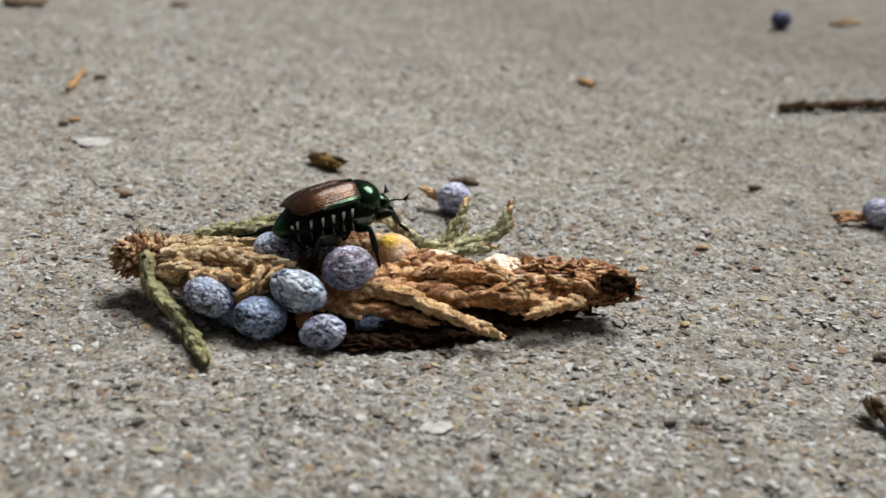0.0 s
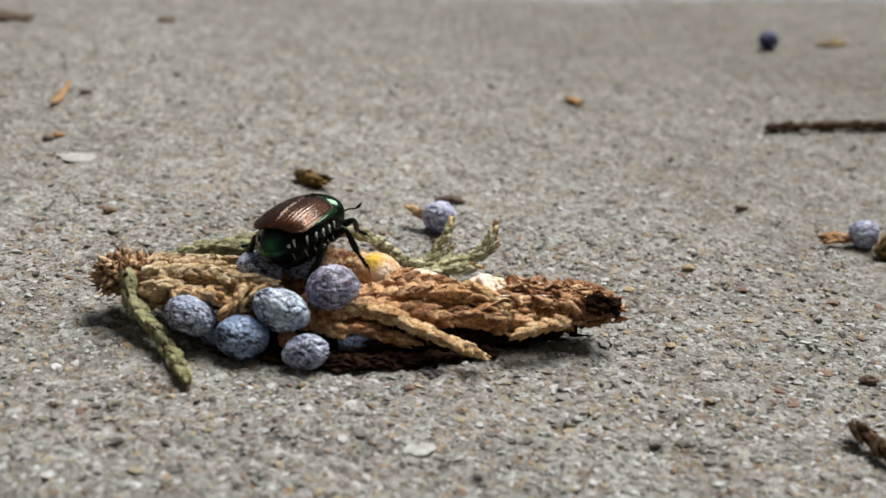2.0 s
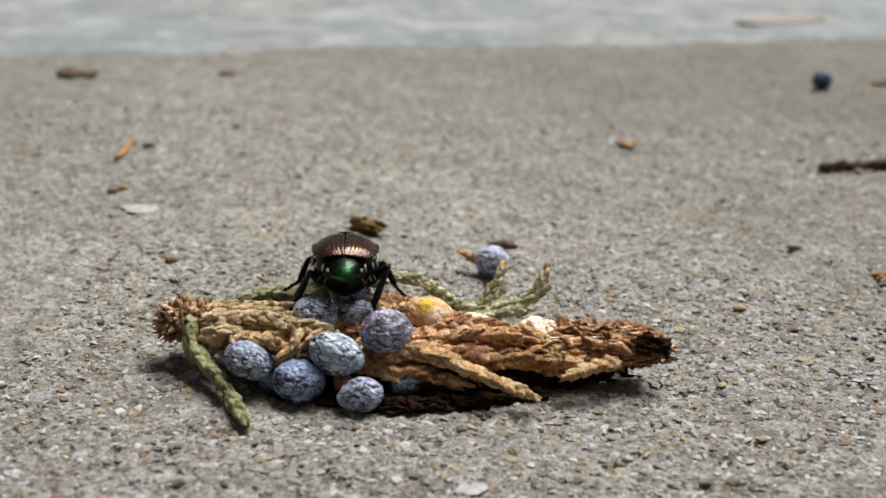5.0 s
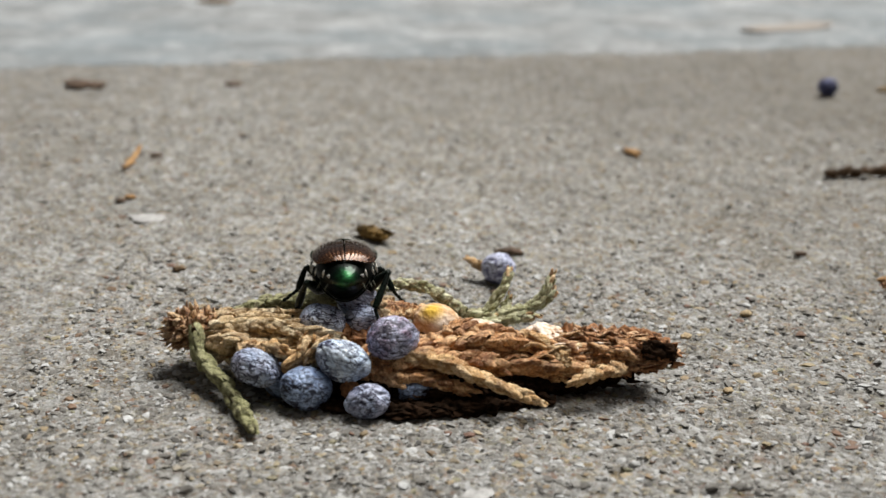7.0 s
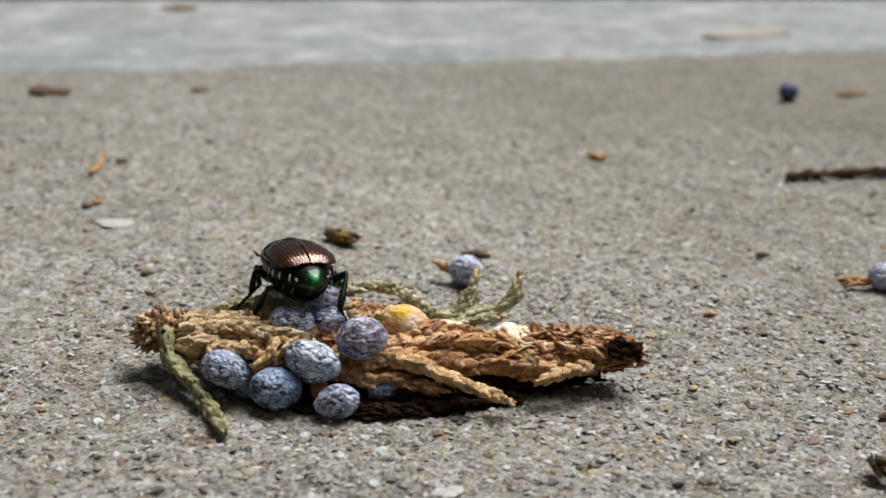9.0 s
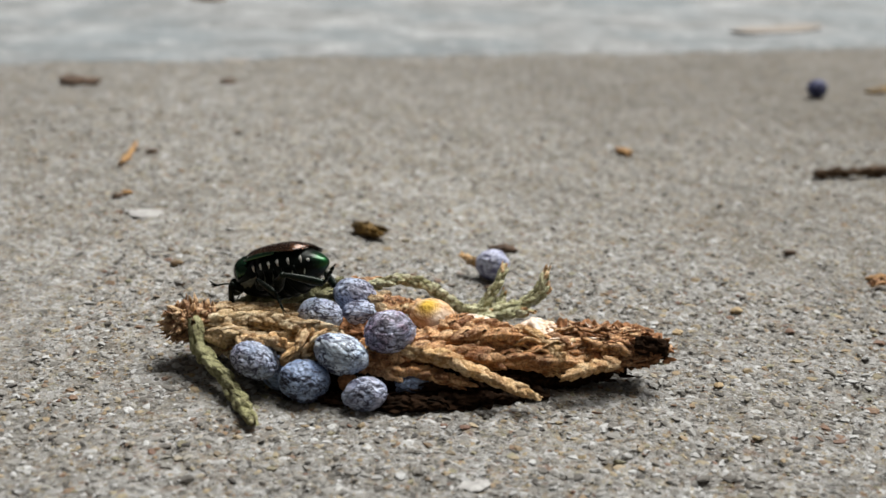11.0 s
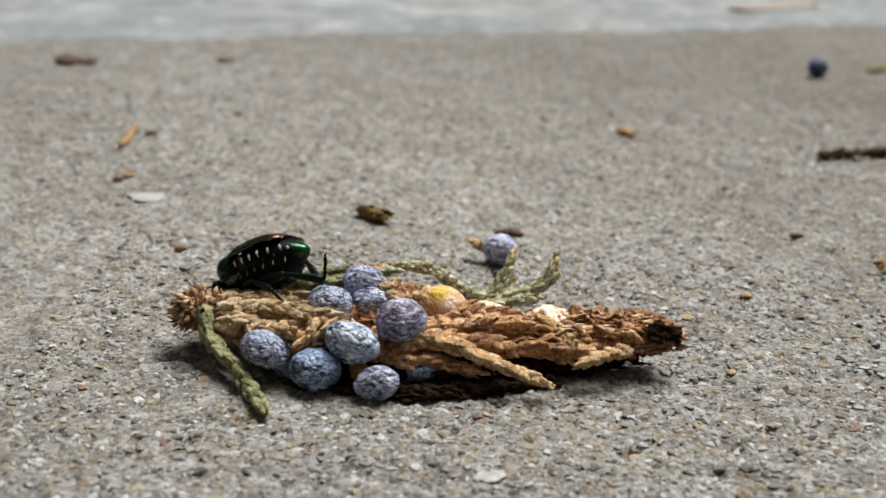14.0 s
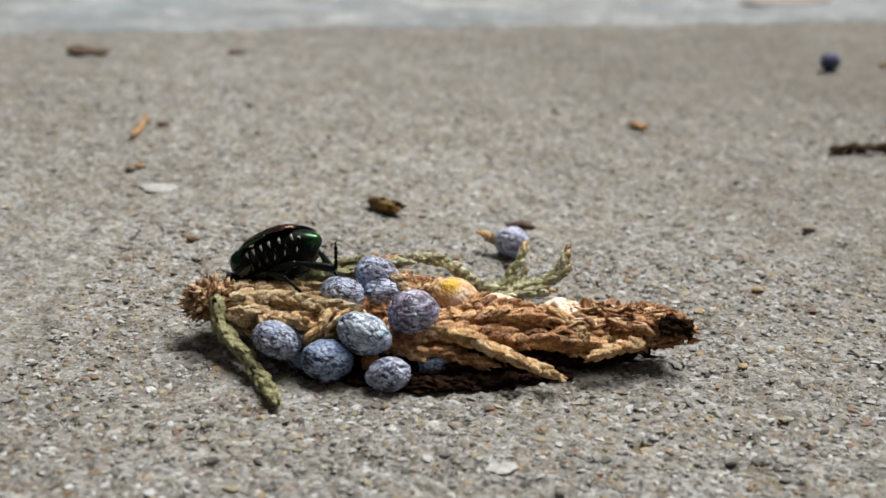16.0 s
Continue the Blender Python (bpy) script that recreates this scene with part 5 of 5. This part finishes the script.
def grit():
    """Sand grains by the thousand, set in the slab's skin."""
    g = np.random.default_rng(3)
    phi = (1 + 5 ** 0.5) / 2
    base = np.array([(-1, phi, 0), (1, phi, 0), (-1, -phi, 0), (1, -phi, 0), (0, -1, phi), (0, 1, phi), (0, -1, -phi), (0, 1, -phi), (phi, 0, -1), (phi, 0, 1), (-phi, 0, -1), (-phi, 0, 1)]) / 1.9
    tri = np.array([0, 11, 5, 0, 5, 1, 0, 1, 7, 0, 7, 10, 0, 10, 11, 1, 5, 9, 5, 11, 4, 11, 10, 2, 10, 7, 6, 7, 1, 8, 3, 9, 4, 3, 4, 2, 3, 2, 6, 3, 6, 8, 3, 8, 9, 4, 9, 5, 2, 4, 11, 6, 2, 10, 8, 6, 7, 9, 8, 1]).reshape(-1, 3)
    spots = [(g.uniform(-34, 52), g.uniform(-34, 30)) for _ in range(30000)] + [(g.uniform(-70, 84), g.uniform(30, 100)) for _ in range(13000)]
    verts, faces = [], []
    for k, (x, y) in enumerate(spots):
        size = 0.16 + 0.5 * g.random() ** 2.2
        turn = np.array(Euler(g.uniform(0, 6.28, 3)).to_matrix())
        v = (base * (1 + g.uniform(-0.45, 0.45, (12, 1)))) * (1, g.uniform(0.55, 1), g.uniform(0.5, 0.9))
        v = (v @ turn.T) * size * (1, 1, 0.42) + (x, y, relief(x, y) + size * g.uniform(-0.36, -0.1))
        verts.append(v)
        faces.append(tri + 12 * k)
    me = bpy.data.meshes.new("grit")
    me.from_pydata((np.concatenate(verts) * MM).tolist(), [], np.concatenate(faces).tolist())
    me.materials.append(M_GRAIN)
    return me


tagged(part("grit", grit(), pavement, "grey, tan and white sand grains set in the slab"), kind="stuff")
pebbles()

# ---- what moves ----
# time, place of the body's middle in mm, roll, nose-down, heading
BEETLE_ROWS = [
    (0.0, -1.7, 1.0, 8.85, -8, -8, 33),
    (1.0, -2.05, 1.0, 8.7, -8, -8, 46),
    (1.5, -2.5, 1.1, 8.75, -8, -6, 58),
    (2.0, -3.0, 1.6, 8.75, -8, -4, 65),
    (2.5, -3.5, 2.2, 8.75, -2, -2, 66),
    (3.0, -3.75, 3.0, 8.75, 6, 1, 71),
    (3.5, -4.0, 3.8, 8.55, 5, 5, 80),
    (4.0, -4.2, 4.6, 8.5, 0, 5, 88),
    (5.0, -4.5, 5.0, 8.6, 0, 8, 97),
    (6.2, -5.0, 5.0, 8.6, 0, 9, 100),
    (7.5, -5.4, 5.0, 8.7, 0, 9, 101),
    (8.0, -5.6, 5.0, 8.9, 0, 8, 103),
    (8.5, -6.1, 5.0, 9.05, 0, 6, 109),
    (9.0, -6.8, 5.0, 8.8, 2, 4, 117),
    (10.2, -9.8, 5.0, 8.1, 10, 12, 144),
    (11.5, -11.9, 5.0, 7.2, 20, 25, 163),
    (12.5, -12.6, 5.0, 6.85, 21, 26, 162),
    (13.5, -13.3, 5.0, 6.6, 22, 29, 161),
    (14.5, -14.0, 5.0, 6.45, 22, 32, 160),
    (16.0, -13.7, 5.0, 6.45, 22, 33, 160),
]
# ankles away from their rest, in the beetle's space: time, ankle, way of the foot
ANKLES = {
    ("hind", -1): [(0.0, (-3.2, -1.5, -3.9), (-0.4, -0.3, -0.8)), (2.0, (-3.6, -2.2, -3.9), (-0.4, -0.3, -0.8)), (3.0, (-3.8, -2.6, -3.9), (-0.4, -0.3, -0.8)), (5.0, (-3.6, -2.5, -3.2), (-0.3, -0.2, -0.8)), (9.0, (-4.0, -2.5, -2.9), (-0.3, -0.3, -0.8))],
    ("hind", 1): [(0.0, (-4.2, 6.8, -2.4), (-0.6, 0.6, -0.1)), (1.2, (-3.8, 6.8, -2.4), (-0.6, 0.7, -0.1)), (2.0, (-2.4, 4.6, -3.2), (-0.6, 0.5, -0.5)), (3.0, (-1.7, 3.9, -3.9), (-0.4, 0.4, -0.6)), (5.0, (-1.4, 4.1, -3.3), (-0.4, 0.4, -0.8)), (9.0, (-0.2, 3.9, -3.5), (-0.5, 0.4, -0.7)), (10.6, (-4.4, 2.8, -2.6), (-0.9, 0.3, -0.2)), (11.3, (-6.5, 0.6, -2.3), (-0.9, 0.3, 1.2)), (13.0, (-6.5, 0.4, -3.4), (-0.8, 0.4, 1.25)), (14.0, (-6.6, 0.4, -3.8), (-0.8, 0.4, 1.25)), (16.0, (-6.5, 0.4, -3.8), (-0.75, 0.4, 1.25))],
    ("middle", -1): [(0.0, (1.6, -3.2, -3.5), (0, -0.2, -1)), (2.0, (1.4, -4.0, -2.6), (0.3, -0.3, -0.9)), (3.0, (1.6, -4.5, -1.0), (0.5, -0.1, -0.8)), (3.5, (0.5, -4.3, -2.2), (0.3, -0.7, -0.3)), (3.75, (0.6, -4.6, -1.2), (0.3, -1, 0.1)), (4.0, (0.8, -5.0, -0.3), (0.1, -1, 0.15)), (4.3, (0.4, -4.6, -1.6), (0.1, -1, -0.2)), (5.0, (0.1, -4.3, -2.4), (0.3, -0.6, -0.7)), (7.9, (0.1, -4.3, -2.4), (0.3, -0.6, -0.7)), (8.2, (0.2, -4.8, -1.0), (0.1, -1, 0)), (8.5, (0.4, -4.4, -2.4), (0.1, -0.8, -0.4))],
    ("middle", 1): [(0.0, (0.4, 4.4, -2.3), (0, 0.8, -0.4)), (2.0, (-0.3, 4.6, -2.2), (-0.2, 1, -0.2)), (3.1, (-0.4, 4.2, -2.0), (-0.2, 1, -0.2)), (3.45, (-0.4, 4.0, 0.0), (-0.2, 1, 0.05)), (3.75, (-0.3, 3.7, 0.1), (-0.2, 1, 0.0)), (4.2, (1.2, 4.0, -2.2), (0, 0.8, -0.5)), (8.35, (1.2, 4.0, -2.4), (0, 0.7, -0.6)), (8.6, (0.8, 4.4, -0.7), (0.2, 1, -0.15)), (8.85, (0.9, 3.3, -3.1), (0, 0.4, -0.8)), (9.2, (0.8, 4.2, -2.0), (0.1, 1, -0.4)), (11.3, (-2.4, 3.2, -3.2), (-0.5, 0.0, -1)), (16.0, (-2.8, 2.6, -3.4), (-0.5, -0.4, -1))],
    ("front", -1): [(0.0, (5.2, -1.4, -2.4), (0.7, 0.1, -0.8)), (2.5, (4.8, -2.2, -2.3), (0.8, -0.2, -0.6)), (5.0, (4.2, -3.0, -2.3), (0.7, -0.6, -0.4))],
    ("front", 1): [(0.0, (4.2, 2.8, -2.3), (0.7, 0.6, -0.4)), (5.0, (3.9, 2.3, -2.5), (0.7, 0.3, -0.6))],
}


def blend(rows, t):
    """A row of numbers between those given, eased."""
    if t <= rows[0][0]:
        return np.array(rows[0][1:], float)
    for a, b in zip(rows, rows[1:]):
        if t <= b[0]:
            u = (t - a[0]) / (b[0] - a[0])
            return np.array(a[1:], float) * (1 - u) + np.array(b[1:], float) * u
    return np.array(rows[-1][1:], float)


def aimed(origin, ahead, up):
    x = ahead.normalized()
    y = up.cross(x).normalized()
    z = x.cross(y)
    m = Matrix((x, y, z)).transposed().to_4x4()
    m.translation = origin * MM
    return m


def leg_poses(kind, side, t, pace):
    """Thigh in the beetle's space, shin and foot in the thigh's."""
    hip, thigh, shin, toe, _ = LEG_KINDS[kind]
    hip = Vector((hip[0], hip[1] * side, hip[2]))
    row = blend([(a, *b, *c) for a, b, c in ANKLES[kind, side]], t)
    ankle, way = Vector(row[:3]), Vector(row[3:])
    beat = 2 * math.pi * t / 0.9 + (0 if (kind == "middle") == (side > 0) else math.pi)
    ankle += Vector((0.5 * math.cos(beat) * pace * side, 0, 0.5 * max(0.0, math.sin(beat)) * pace))
    off = ankle - hip
    reach = min(max(off.length, abs(thigh - shin) + 0.1), (thigh + shin) * 0.985)
    ankle = hip + off.normalized() * reach
    along = (thigh ** 2 - shin ** 2 + reach ** 2) / (2 * reach)
    rise = math.sqrt(max(0.0, thigh ** 2 - along ** 2))
    up = Vector((-0.6, 0.45 * side, 0.25)) if kind == "hind" else Vector((0, 0.9 * side, 0.75))
    up = (up - off.normalized() * up.dot(off.normalized())).normalized()
    knee = hip + off.normalized() * along + up * rise
    m = aimed(hip, knee - hip, up)
    back = m.inverted()
    side_up = Vector((0.05, 0.3 * side, 1))
    return m, back @ aimed(knee, ankle - knee, side_up), back @ aimed(ankle, way, side_up if abs(way.normalized().z) < 0.95 else Vector((1, 0, 0.1)))


def motions():
    walk(BEETLE, [(t, at(*p)) for t, *p in BEETLE_ROWS])
    steps = [k * 0.25 for k in range(65)]
    for kind, side, leg, tibia, tarsus in LEGS:
        poses = []
        for t in steps:
            turn = abs(blend(BEETLE_ROWS, t + 0.2)[5] - blend(BEETLE_ROWS, t - 0.2)[5]) / 0.4
            poses.append((t, *leg_poses(kind, side, t, min(1.0, turn / 16))))
        walk(leg, [(t, a) for t, a, b, c in poses])
        walk(tibia, [(t, b) for t, a, b, c in poses])
        walk(tarsus, [(t, c) for t, a, b, c in poses])


motions()
